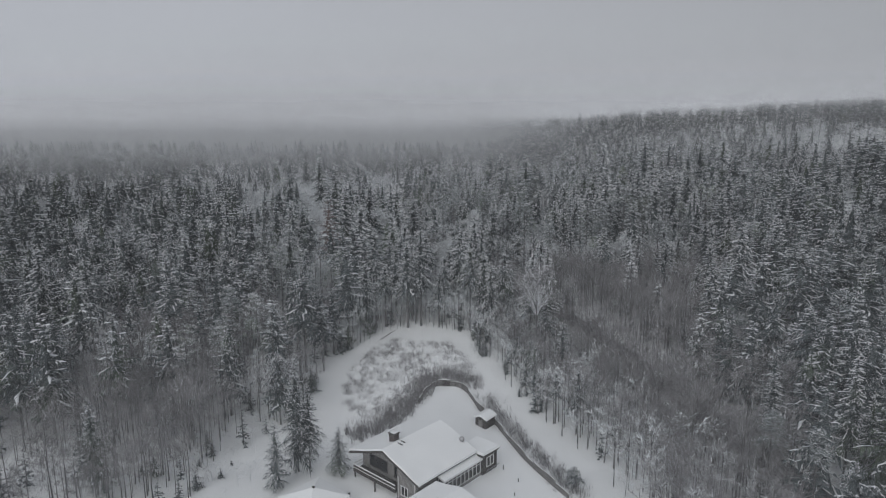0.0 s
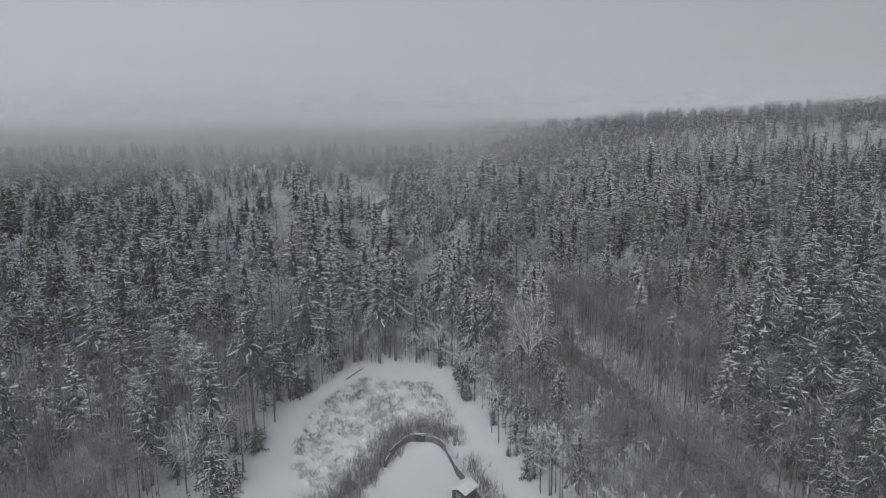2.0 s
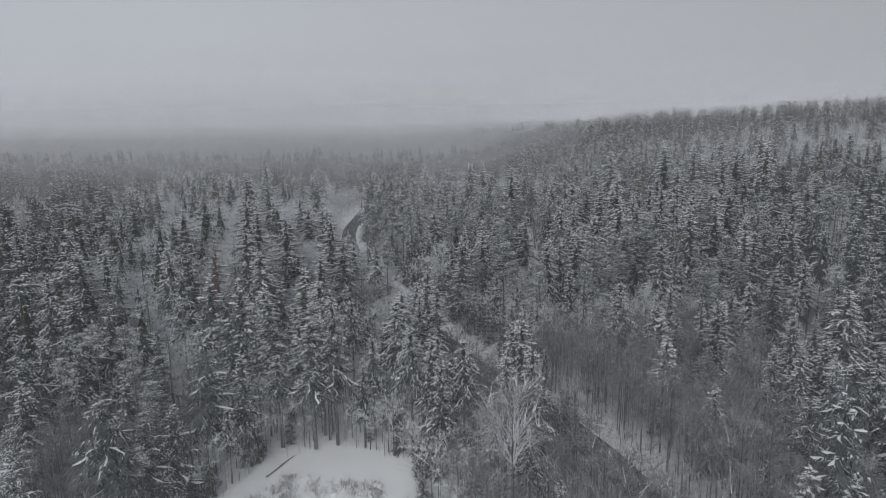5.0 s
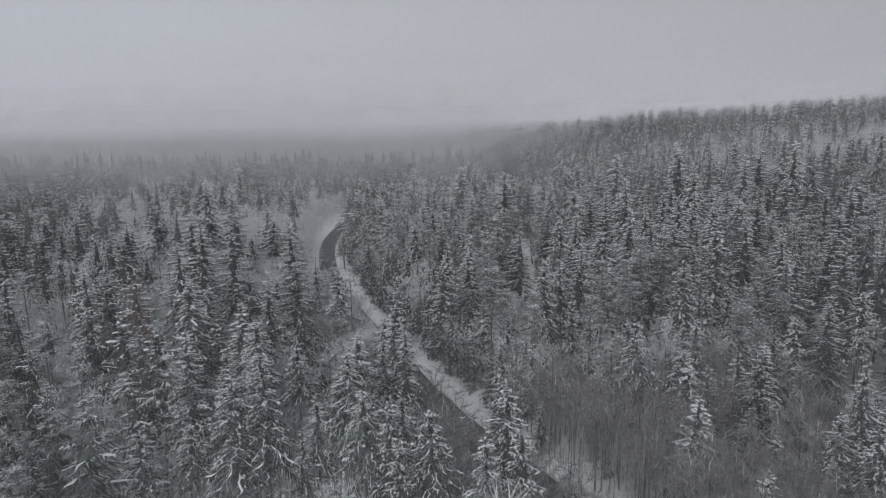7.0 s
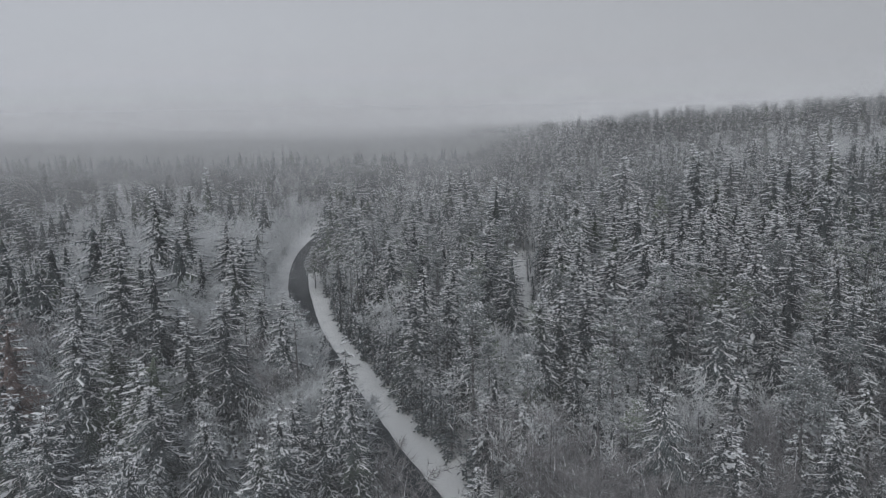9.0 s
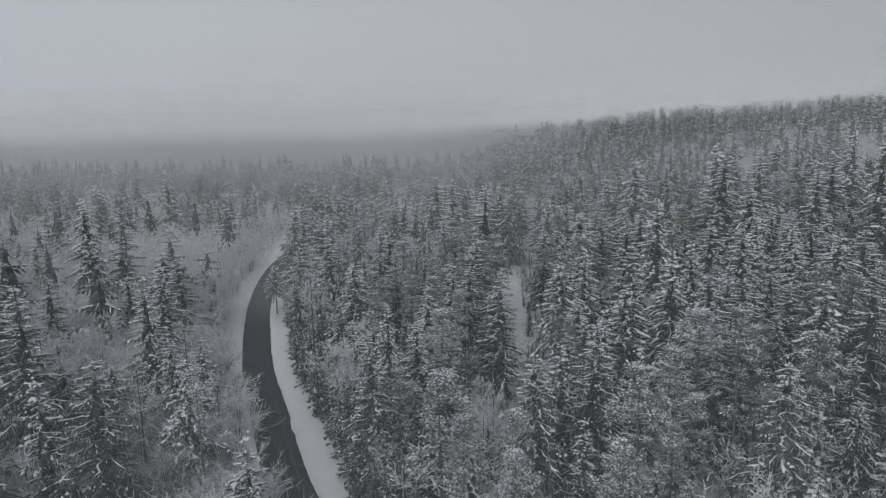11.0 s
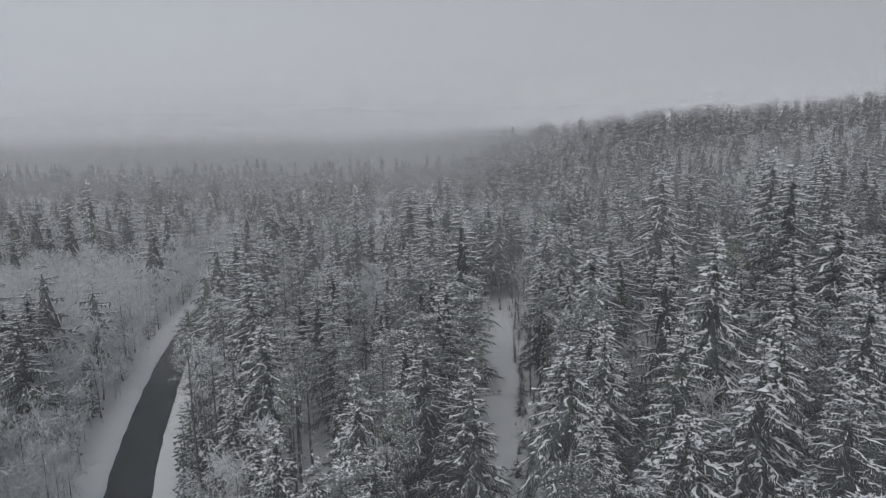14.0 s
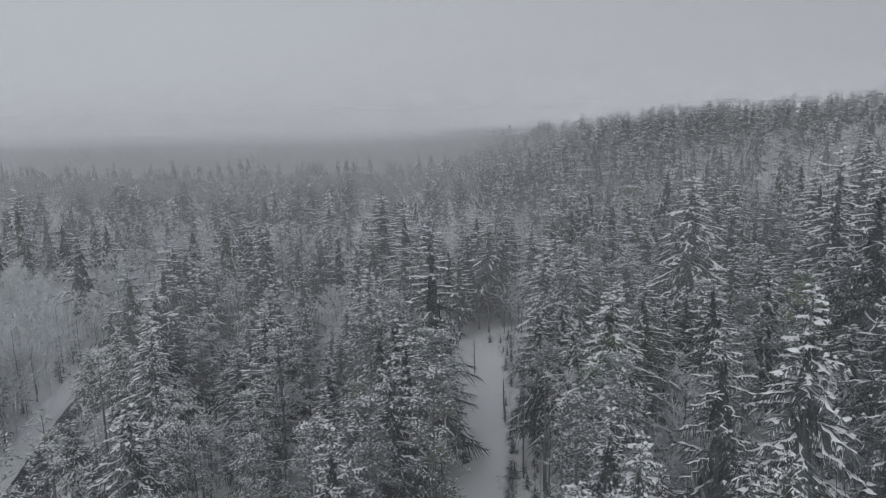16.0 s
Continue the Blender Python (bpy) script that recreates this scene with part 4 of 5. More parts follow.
w = new("bare_brush", joined([bare_pieces(275 + k, h=8.0, limbs=9, subs=4, twigs=5, spread=0.6, fine=0.03, snow=0.5, sides=3, rings=1) for k in range(3)], place_rows(brush[:, 0], brush[:, 1], 0.8, 3.0, 8.0, rng, (1.0, 1.5)), B_MATS, "brush"))
tagged(w, "grey leafless brush dusted with snow beside open ground", "undergrowth", kind="stuff")

# a wall of bent, snow-laden young spruces on the eastern side of the road
we = scatter(-30, 40, 196, 372, 2.9, rng)
ro = off_line(ROAD_LINE, we[:, 0], we[:, 1])
we = we[(ro > 6.6) & (ro < 17) & (rng.random(len(we)) < np.where(ro < 11, 0.9, 0.5)) & (abs(off_line(TRAIL_LINE, we[:, 0], we[:, 1])) > 3)]
ro = off_line(ROAD_LINE, we[:, 0], we[:, 1])
rows = place_rows(we[:, 0], we[:, 1], 7.0, 13.0, 23.0, rng, (1.15, 1.6))
rows[:, 3:5] *= (0.55 + 0.45 * smooth(6.5, 11.0, ro))[:, None]
w = new("young_spruces", joined([spruce_pieces(55 + k, base=0.04, levels=11, per=4, teeth=4, snow_seg=3, bushy=1.3, rad=4.2, snow_share=0.9, droop=0.85, slivers=9, load=2.7, heart=3, pads=0.0) for k in range(4)], rows, S_MATS, "edge_spruces"))
tagged(w, "row of bent young spruces thick with snow along the road", "forest", kind="stuff")

# the middle distance
def in_pale(q):
    """Gaps of the spruce forest that are grown over with pale frosted thicket."""
    hit = np.zeros(len(q), bool)
    for cx_, cy_, rx_, ry_ in ((198, 392, 92, 58), (-70, 365, 75, 55), (45, 372, 22, 34)):
        hit |= ((q[:, 0] - cx_) / rx_) ** 2 + ((q[:, 1] - cy_) / ry_) ** 2 < 1
    return hit


p2 = free(np.concatenate([scatter(-330, 460, 66, 640, 7.6, rng, 0.75), scatter(-150, -78, 100, 300, 7.6, rng, 0.75), scatter(95, 330, 432, 505, 7.6, rng, 0.75), scatter(52, 112, 385, 446, 7.0, rng, 0.75)]))
p2 = p2[(p2[:, 0] < 0.86 * p2[:, 1] + 20) & ((p2[:, 1] < 520) | (p2[:, 0] > 40)) & ((p2[:, 1] < 550) | (p2[:, 0] < 110))]
box = (p2[:, 0] > NEAR[0]) & (p2[:, 0] < NEAR[1]) & (p2[:, 1] < NEAR[3])
p2 = p2[~box]
pt = patches(p2, 0.018, 3.0)
u2 = rng.random(len(p2))
pale = in_pale(p2)
isb = (pt > 0.05) & (u2 < 0.5) | (p2[:, 0] < -40) & (u2 < 0.38) | pale & (u2 < np.where(p2[:, 0] < 0, 0.6, 0.66))
ridge = (p2[:, 1] > 395) & (p2[:, 0] > 70)
farther = ((p2[:, 1] > 400) | (abs(p2[:, 0] - 40) > 160)) & ~ridge
lo_spruce = [spruce_pieces(120 + k, base=b, levels=12, per=4, teeth=4, snow_seg=1, bushy=1.2, rad=5.2, snow_share=0.7, droop=0.40, slivers=10, load=f, heart=3, pads=0.0, inner=0.5) for k, (b, f) in enumerate(((0.12, 1.3), (0.25, 2.2), (0.2, 2.9), (0.3, 2.2), (0.16, 3.4)))]
xl_spruce = [spruce_pieces(130 + k, base=b, levels=9, per=4, teeth=1, snow_seg=1, bushy=1.8, rad=4.8, snow_share=0.5, droop=0.38, slivers=7, load=2.3, heart=3, pads=0.0, inner=0.55) for k, b in enumerate((0.12, 0.2, 0.2))]
q = np.concatenate([p2[~isb & ~farther & ~ridge], p[outer]])
w = new("spruce_wood", joined(lo_spruce, place_rows(q[:, 0], q[:, 1], 13, 24, 23.0, rng), S_MATS, "mid_wood"))
tagged(w, "snowy spruce forest stretching over the rising ground", "forest", kind="stuff")
q = p2[~isb & ridge]
w = new("spruce_wood", joined([*lo_spruce[1:4], *xl_spruce, pine_pieces(75, clumps=46, tufts=9, caps=1, base=0.25, spread=2.6), pine_pieces(76, clumps=46, tufts=9, caps=1, base=0.25, spread=2.6), pine_pieces(77, clumps=46, tufts=9, caps=1, base=0.25, spread=2.6)], place_rows(q[:, 0], q[:, 1], 18.5, 24, 23.0, rng), S_MATS, "ridge_wood"))
tagged(w, "snowy spruces and pines along the crest of the hill", "forest", kind="stuff")
q = p2[~isb & farther]
w = new("spruce_wood", joined(xl_spruce, place_rows(q[:, 0], q[:, 1], 13, 24, 23.0, rng), S_MATS, "mid_wood"))
tagged(w, "snowy spruce forest fading into the haze", "forest", kind="stuff")
q = p2[isb]
w = new("frosted_wood", joined([bare_pieces(140 + k, limbs=9, subs=3, twigs=4, fine=0.07, sides=3, rings=1) for k in range(3)], place_rows(q[:, 0], q[:, 1], 8, 14, 13.0, rng, (1.0, 1.5)), W_MATS, "frost_mid"))
tagged(w, "pale frosted broadleaf woodland between the spruces", "forest", kind="stuff")

th = free(np.concatenate([scatter(-150, 5, 300, 425, 3.6, rng), scatter(5, 290, 300, 540, 4.2, rng)]), 6.0)
th = th[in_pale(th) & ((th[:, 0] < 60) | (rng.random(len(th)) < 0.68))]
w = new("frosted_scrub", joined([bare_pieces(250 + k, h=8.0, limbs=8, subs=3, twigs=4, spread=0.6, fine=0.085, snow=0.1, sides=3, rings=1) for k in range(4)], place_rows(th[:, 0], th[:, 1], 5.0, 10.0, 8.0, rng, (1.0, 1.6)), W_MATS, "far_scrub"))
tagged(w, "pale frosted thicket in a gap of the spruce forest", "undergrowth", kind="stuff")
sc = scatter(5, 62, 78, 176, 2.6, rng)
ro = off_line(ROAD_LINE, sc[:, 0], sc[:, 1])
sc = sc[((sc[:, 1] < 159) | (ro > 0)) & (abs(ro) > np.where(sc[:, 1] > 150, 5.0, 4.0)) & (abs(ro) < 11) & ~inside(CLEARING, sc[:, 0], sc[:, 1]) & (rng.random(len(sc)) < np.where((ro < 0) & (sc[:, 1] > 141), 0.5, np.where(ro < 0, 0.95, np.where(sc[:, 1] > 140, 0.85, 0.5))))]
w = new("leafless_wood", joined([bare_pieces(260 + k, limbs=12, subs=5, twigs=8, fine=0.023, sides=3, rings=2) for k in range(4)], place_rows(sc[:, 0], sc[:, 1], 9.0, 15.5, 13.0, rng, (0.9, 1.3)), B_MATS, "road_thicket"))
tagged(w, "grey-brown leafless trees leaning over the forest road", "forest", kind="stuff")

back = scatter(-210, 260, -330, 64, 19.0, rng)
back = back[(abs(off_line(ROAD_LINE, back[:, 0], back[:, 1])) > 7) & ((back[:, 1] < -25) | (abs(back[:, 0] + 6) > 48)) & ((back[:, 1] < 40) | (abs(back[:, 0]) > 80))]
w = new("spruce_wood", joined(xl_spruce, place_rows(back[:, 0], back[:, 1], 16, 25, 23.0, rng), S_MATS, "back_wood"))
tagged(w, "snowy spruce wood on the near side of the house", "forest", kind="stuff")
f2 = free(scatter(-260, 400, 120, 520, 9.8, rng, 0.7))
f2 = np.concatenate([f2, free(scatter(-230, -62, 150, 335, 6.2, rng, 0.7))])
f2 = f2[~((f2[:, 0] > NEAR[0] + 16) & (f2[:, 0] < NEAR[1]) & (f2[:, 1] < NEAR[3]))]
w = new("frosted_saplings", joined([bare_pieces(240 + k, h=8.0, limbs=7, subs=3, twigs=3, spread=0.6, fine=0.11, snow=0.3, sides=3, rings=1) for k in range(3)], place_rows(f2[:, 0], f2[:, 1], 6.0, 12.0, 8.0, rng, (1.0, 1.6)), F_MATS, "far_saplings"))
tagged(w, "frosted undergrowth showing grey between distant spruces", "undergrowth", kind="stuff")

# far woods
p3 = free(scatter(-760, 900, 520, 1150, 11.6, rng, 0.75))
p3 = p3[(p3[:, 0] < 40) | (p3[:, 0] < 90) & (p3[:, 1] > 650)]
w = new("far_woods", joined([cone_pieces(150 + k) for k in range(5)], place_rows(p3[:, 0], p3[:, 1], 15, 26, 22.0, rng, (1.3, 1.9)), (BARK, NEEDLE, BOUGH_SNOW), "far_woods"))
tagged(w, "distant forest of small snowy spruces in the haze", "forest", kind="stuff")

# canopy to the horizon
cx, cy = np.arange(-3600, 3600, 26.0), np.concatenate([np.arange(1130, 2000, 18.0), np.arange(2000, 4700, 60.0)])
CX, CY = np.meshgrid(cx, cy, indexing="ij")
CZ = land(CX, CY) + rng.uniform(9, 24, CX.shape)
n0, n1 = CX.shape
i, j = np.meshgrid(np.arange(n0 - 1), np.arange(n1 - 1), indexing="ij")
a = (i * n1 + j).ravel()
t = np.concatenate([np.stack([a, a + n1, a + n1 + 1], 1), np.stack([a, a + n1 + 1, a + 1], 1)])
w = new("far_woods", tri_mesh("far_canopy", [(np.stack([CX, CY, CZ], -1).reshape(-1, 3), t, NEEDLE)]))
tagged(w, "forest canopy reaching the hazy horizon", "forest", kind="stuff")

# translucent sheets between the far woods pale them with distance, standing in for haze
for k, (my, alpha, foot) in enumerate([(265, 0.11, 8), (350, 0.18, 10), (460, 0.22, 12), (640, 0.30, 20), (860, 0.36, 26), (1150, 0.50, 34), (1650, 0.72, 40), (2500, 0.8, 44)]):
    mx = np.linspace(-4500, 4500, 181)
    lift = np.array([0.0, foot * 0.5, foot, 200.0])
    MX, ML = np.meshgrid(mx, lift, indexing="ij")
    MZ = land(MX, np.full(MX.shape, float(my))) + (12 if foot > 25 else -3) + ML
    n0, n1 = MX.shape
    i, j = np.meshgrid(np.arange(n0 - 1), np.arange(n1 - 1), indexing="ij")
    a = (i * n1 + j).ravel()
    t = np.concatenate([np.stack([a, a + n1, a + n1 + 1], 1), np.stack([a, a + n1 + 1, a + 1], 1)])
    me = tri_mesh("mist", [(np.stack([MX, np.full(MX.shape, float(my)), MZ], -1).reshape(-1, 3), t, haze_sheet_material("mist", alpha, foot=foot))])
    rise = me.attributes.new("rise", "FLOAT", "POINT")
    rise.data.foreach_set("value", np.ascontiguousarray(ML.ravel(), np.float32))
    tagged(new("mist_backdrop", me), "translucent sheet standing in for winter haze over the far forest", "mist", kind="structure")

# a thin translucent sheet added over the tree tops lifts the darks, imitating haze
vx, vy = axis([(-4800, -400, 400), (-400, 600, 25), (600, 4800, 400)]), axis([(-300, 0, 100), (0, 1400, 25), (1400, 4800, 400)])
VX, VY = np.meshgrid(vx, vy, indexing="ij")
n0, n1 = VX.shape
i, j = np.meshgrid(np.arange(n0 - 1), np.arange(n1 - 1), indexing="ij")
a = (i * n1 + j).ravel()
t = np.concatenate([np.stack([a, a + n1, a + n1 + 1], 1), np.stack([a, a + n1 + 1, a + 1], 1)])
veil = new("mist_veil", tri_mesh("mist_veil", [(np.stack([VX, VY, np.minimum(land(VX, VY) + 33.5, 44.0)], -1).reshape(-1, 3), t, haze_sheet_material("veil", 0.075, 300.0, 400.0))]))
tagged(veil, "translucent sheet over the tree tops that lifts the darks like haze", "mist", kind="structure")


# ---- the house and its garden ----
SIDING = stuff_material("grey_timber", (0.17, 0.165, 0.16), (0.29, 0.285, 0.28), 0.8, 2.0, 0.3, fine=30.0)
DARK_WOOD = stuff_material("dark_timber", (0.045, 0.042, 0.04), (0.10, 0.095, 0.09), 0.8, 2.0, 0.3, fine=30.0)
WHITE_PAINT = stuff_material("white_paint", (0.55, 0.55, 0.55), (0.75, 0.75, 0.75), 0.5, 3.0)
BRICKWORK = stuff_material("sooty_brick", (0.05, 0.045, 0.042), (0.12, 0.10, 0.095), 0.9, 6.0, 0.5)
GLASS = stuff_material("dark_glass", (0.02, 0.022, 0.024), (0.04, 0.043, 0.046), 0.08, 1.0, spec=0.6)
FENCE_WOOD = stuff_material("weathered_fence", (0.10, 0.098, 0.096), (0.22, 0.215, 0.21), 0.9, 1.2, 0.4, fine=14.0)
METAL = stuff_material("grey_metal", (0.2, 0.2, 0.21), (0.35, 0.35, 0.36), 0.45, 4.0, metal=0.7)


def prism_bm(profile, y0, y1):
    """A prism from a closed x-z profile, between y0 and y1."""
    bm = bmesh.new()
    a = [bm.verts.new((x, y0, z)) for x, z in profile]
    b = [bm.verts.new((x, y1, z)) for x, z in profile]
    bm.faces.new(a)
    bm.faces.new(b[::-1])
    n = len(profile)
    for k in range(n):
        bm.faces.new((a[(k + 1) % n], a[k], b[k], b[(k + 1) % n]))
    bmesh.ops.recalc_face_normals(bm, faces=bm.faces)
    return bm


def soft(bm, w=0.12):
    bmesh.ops.bevel(bm, geom=list(bm.edges), offset=w, segments=2, affect="EDGES")
    return bm


def lumpy(bm, cuts, amount, seed):
    """Divides a snow body and lets its upper side swell and sag."""
    bmesh.ops.subdivide_edges(bm, edges=[e for e in bm.edges if e.calc_length() > 1.2], cuts=cuts, use_grid_fill=True)
    for v in bm.verts:
        v.co += Vector((noise.noise(v.co * 0.5 + Vector((seed, 0, 0))), noise.noise(v.co * 0.5 + Vector((0, seed, 0))), noise.noise(v.co * 0.35 + Vector((0, 0, seed))))) * amount
    return bm


def window_unit(parent, name, x0, x1, z0, z1, y, face, bars=1, frame_mat=None):
    """A framed window in a wall; face is 'y' for a wall across y, 'x' for a wall across x (then x0, x1 run along y)."""
    frame_mat = frame_mat or WHITE_PAINT

    def bx(a, b, c, d, depth0, depth1):
        return box_bm(a, depth0, c, b, depth1, d) if face == "y" else box_bm(depth0, a, c, depth1, b, d)
    sg = -1 if face == "y" else 1
    pane = part(name, bx(x0, x1, z0, z1, y, y + sg * 0.04), GLASS, parent)
    part("sill", bx(x0 - 0.1, x1 + 0.1, z0 - 0.1, z0, y, y + sg * 0.16), frame_mat, pane)
    part("lintel", bx(x0 - 0.1, x1 + 0.1, z1, z1 + 0.1, y, y + sg * 0.1), frame_mat, pane)
    for k in range(bars + 2):
        c = x0 + (x1 - x0) * k / (bars + 1)
        part("mullion", bx(c - 0.05, c + 0.05, z0, z1, y, y + sg * 0.08), frame_mat, pane)
    return pane


house = thing("house", "grey timber chalet with a wide snow-covered gable roof and balcony", "house", at=(-9.0, 89.35, 0.0), turn=-41.8)
EAVE, RIDGE = 2.3, 5.05
part("wall", prism_bm([(-6.6, -0.7), (6.7, -0.7), (6.7, EAVE + 0.05), (0, RIDGE - 0.35), (-6.6, EAVE + 0.05)], 1.9, 12.2), SIDING, house)
part("lower_wall", box_bm(-6.58, 6.0, -5.0, 6.68, 12.2, -0.7), SIDING, house)
part("lower_wall", box_bm(2.75, 1.9, -5.0, 6.68, 6.0, -0.7), SIDING, house)
part("side_room", box_bm(2.75, 0.35, -5.0, 6.65, 1.9, 2.0), SIDING, house, "projecting timber-clad corner room")
part("gable_panel", prism_bm([(2.75, 2.0), (6.65, 2.0), (6.65, EAVE + 0.02), (2.75, 3.5)], 0.36, 1.9), SIDING, house)
roof = part("roof", prism_bm([(-7.55, EAVE - 0.12), (0, RIDGE - 0.12), (7.55, EAVE - 0.12), (7.55, EAVE + 0.1), (0, RIDGE + 0.1), (-7.55, EAVE + 0.1)], 0.0, 12.8), DARK_WOOD, house, "dark timber roof deck")
bm = prism_bm([(-7.65, EAVE + 0.1), (-3.8, EAVE + 1.47), (0, RIDGE + 0.1), (3.8, EAVE + 1.47), (7.65, EAVE + 0.1), (7.6, EAVE + 0.42), (3.8, EAVE + 1.85), (0, RIDGE + 0.40), (-3.8, EAVE + 1.85), (-7.6, EAVE + 0.42)], -0.12, 12.95)
part("roof_snow", lumpy(bm, 6, 0.10, 3.0), SNOW, roof, "thick smooth blanket of snow")
for sx in (-1, 1):
    part("bargeboard", prism_bm([(0, RIDGE - 0.32), (sx * 7.6, EAVE - 0.34), (sx * 7.6, EAVE - 0.02), (0, RIDGE + 0.0)], -0.07, 0.0), DARK_WOOD, roof)
chimney = part("chimney", soft(box_bm(-1.6, 2.9, 3.6, -0.5, 3.95, 6.05), 0.03), BRICKWORK, house, "dark sooty brick chimney")
part("chimney_cap", box_bm(-1.75, 2.75, 6.3, -0.35, 4.1, 6.38), DARK_WOOD, chimney)
part("cap_snow", soft(box_bm(-1.6, 3.0, 6.38, -0.6, 4.0, 6.47), 0.04), SNOW, chimney)
for cx_, cy_ in ((-1.55, 2.95), (-0.55, 2.95), (-1.55, 3.9), (-0.55, 3.9)):
    part("cap_post", box_bm(cx_ - 0.06, cy_ - 0.06, 6.05, cx_ + 0.06, cy_ + 0.06, 6.3), DARK_WOOD, chimney)
part("roof_ladder", box_bm(-0.2, 3.6, 5.32, 1.1, 3.75, 5.42), DARK_WOOD, house)
part("roof_ladder", box_bm(0.0, 2.9, 5.28, 1.3, 3.02, 5.38), DARK_WOOD, house)
# balcony
balcony = part("balcony", box_bm(-6.6, -0.15, -0.65, 2.75, 1.9, -0.4), DARK_WOOD, house, "timber balcony with two white rails")
for zz, mat in ((0.55, WHITE_PAINT), (0.05, WHITE_PAINT)):
    part("rail", box_bm(-6.6, -0.2, zz, 2.75, -0.12, zz + 0.08), mat, balcony)
    part("rail", box_bm(-6.66, -0.2, zz, -6.58, 1.9, zz + 0.08), mat, balcony)
part("rail_board", box_bm(-6.6, -0.07, -0.35, 2.75, -0.04, 0.5), DARK_WOOD, balcony)
part("rail_snow", soft(box_bm(-6.6, -0.24, 0.63, 2.75, -0.06, 0.70), 0.03), SNOW, balcony)
for k in range(7):
    cx_ = -6.5 + k * 1.52
    part("post", box_bm(cx_ - 0.06, -0.14, -0.4, cx_ + 0.06, -0.03, 0.6), DARK_WOOD, balcony)
# carport walls take dark timber to stand in for the shade beneath the balcony
part("carport_wall", box_bm(-6.5, 5.88, -5.0, 2.74, 5.98, -0.72), DARK_WOOD, house, "boarded lower storey, coloured dark for the shade under the balcony")
part("carport_side", box_bm(-6.62, 2.2, -5.0, -6.5, 5.98, -0.72), DARK_WOOD, house)
part("carport_side", box_bm(2.62, 0.4, -5.0, 2.74, 5.86, -0.72), DARK_WOOD, house)
for cx_ in (-6.5, -2.0):
    part("carport_post", box_bm(cx_ - 0.09, 0.05, -5.0, cx_ + 0.09, 0.23, -0.66), DARK_WOOD, house)
window_unit(house, "window", -4.9, -1.0, 0.35, 2.15, 1.9, "y", 2, DARK_WOOD)
window_unit(house, "window", 0.6, 1.5, 0.4, 2.2, 1.9, "y", 0, DARK_WOOD)
window_unit(house, "window", 3.6, 4.9, -0.6, 0.7, 0.35, "y", 1)
for k in range(6):
    cx_ = 2.95 + k * 0.68
    part("corner_board", box_bm(cx_ - 0.05, 0.30, -3.4, cx_ + 0.05, 0.35, 2.0), WHITE_PAINT if k in (0, 5) else SIDING, house)
# glazed veranda along the garden side
veranda = part("veranda", box_bm(6.7, 4.6, -3.4, 8.2, 13.2, -0.95), SIDING, house, "glazed veranda with white glazing bars")
part("veranda_roof", prism_bm([(6.72, 1.75), (8.45, 1.15), (8.45, 1.3), (6.72, 1.98)], 4.4, 13.3), WHITE_PAINT, veranda)
part("roof_snow", lumpy(prism_bm([(6.74, 1.98), (8.5, 1.3), (8.5, 1.55), (6.74, 2.3)], 4.35, 13.35), 5, 0.05, 8.0), SNOW, veranda, "snow on the veranda roof")
part("glazing", box_bm(8.08, 4.7, -0.95, 8.13, 13.1, 1.2), GLASS, veranda)
part("glazing", box_bm(6.8, 4.64, -0.95, 8.08, 4.69, 1.35), GLASS, veranda)
for k in range(10):
    yy = 4.65 + k * 0.94
    part("glazing_bar", box_bm(8.1, yy - 0.06, -0.95, 8.22, yy + 0.06, 1.2), WHITE_PAINT, veranda)
for zz in (-0.95, 0.55, 1.1):
    part("glazing_rail", box_bm(8.1, 4.6, zz, 8.2, 13.2, zz + 0.1), WHITE_PAINT, veranda)
for k in range(3):
    part("glazing_bar", box_bm(7.0 + k * 0.5, 4.58, -0.95, 7.1 + k * 0.5, 4.66, 1.3), WHITE_PAINT, veranda)
# porch at the far corner
porch = part("porch", box_bm(4.4, 13.3, -3.4, 8.5, 16.9, 1.75), DARK_WOOD, house, "small dark timber porch with a white window")
part("porch_roof", soft(box_bm(4.2, 12.9, 1.75, 8.85, 17.2, 1.95), 0.03), DARK_WOOD, porch)
part("roof_snow", lumpy(soft(box_bm(4.1, 12.9, 1.95, 8.9, 17.25, 2.4), 0.15), 3, 0.10, 5.0), SNOW, porch)
part("porch_window", box_bm(8.5, 14.3, -0.3, 8.54, 15.9, 1.2), GLASS, porch)
for yy in (14.25, 15.1, 15.95):
    part("window_bar", box_bm(8.52, yy - 0.07, -0.35, 8.62, yy + 0.07, 1.25), WHITE_PAINT, porch)
for zz in (-0.38, 1.2):
    part("window_bar", box_bm(8.52, 14.2, zz, 8.62, 16.0, zz + 0.1), WHITE_PAINT, porch)
part("handrail", box_bm(8.9, 13.6, -0.75, 8.98, 17.0, -0.65), METAL, porch)
dish = part("roof_dish", box_bm(5.4, 12.1, 3.1, 5.46, 12.16, 4.3), METAL, house, "small aerial mast with a dish")
bm = bmesh.new()
bmesh.ops.create_cone(bm, cap_ends=True, segments=14, radius1=0.42, radius2=0.30, depth=0.12, matrix=pose(5.3, 12.0, 4.15, 70, 0, 35))
part("dish", bm, METAL, dish)

# low garage in front, its roof under snow
garage = thing("garage", "low garage with a smooth snow-covered roof beside the house", "garage", at=(-0.6, 80.6, -0.3), turn=-41.8)
part("wall", box_bm(-3.6, -4.0, -3.2, 5.0, 3.6, 2.0), SIDING, garage)
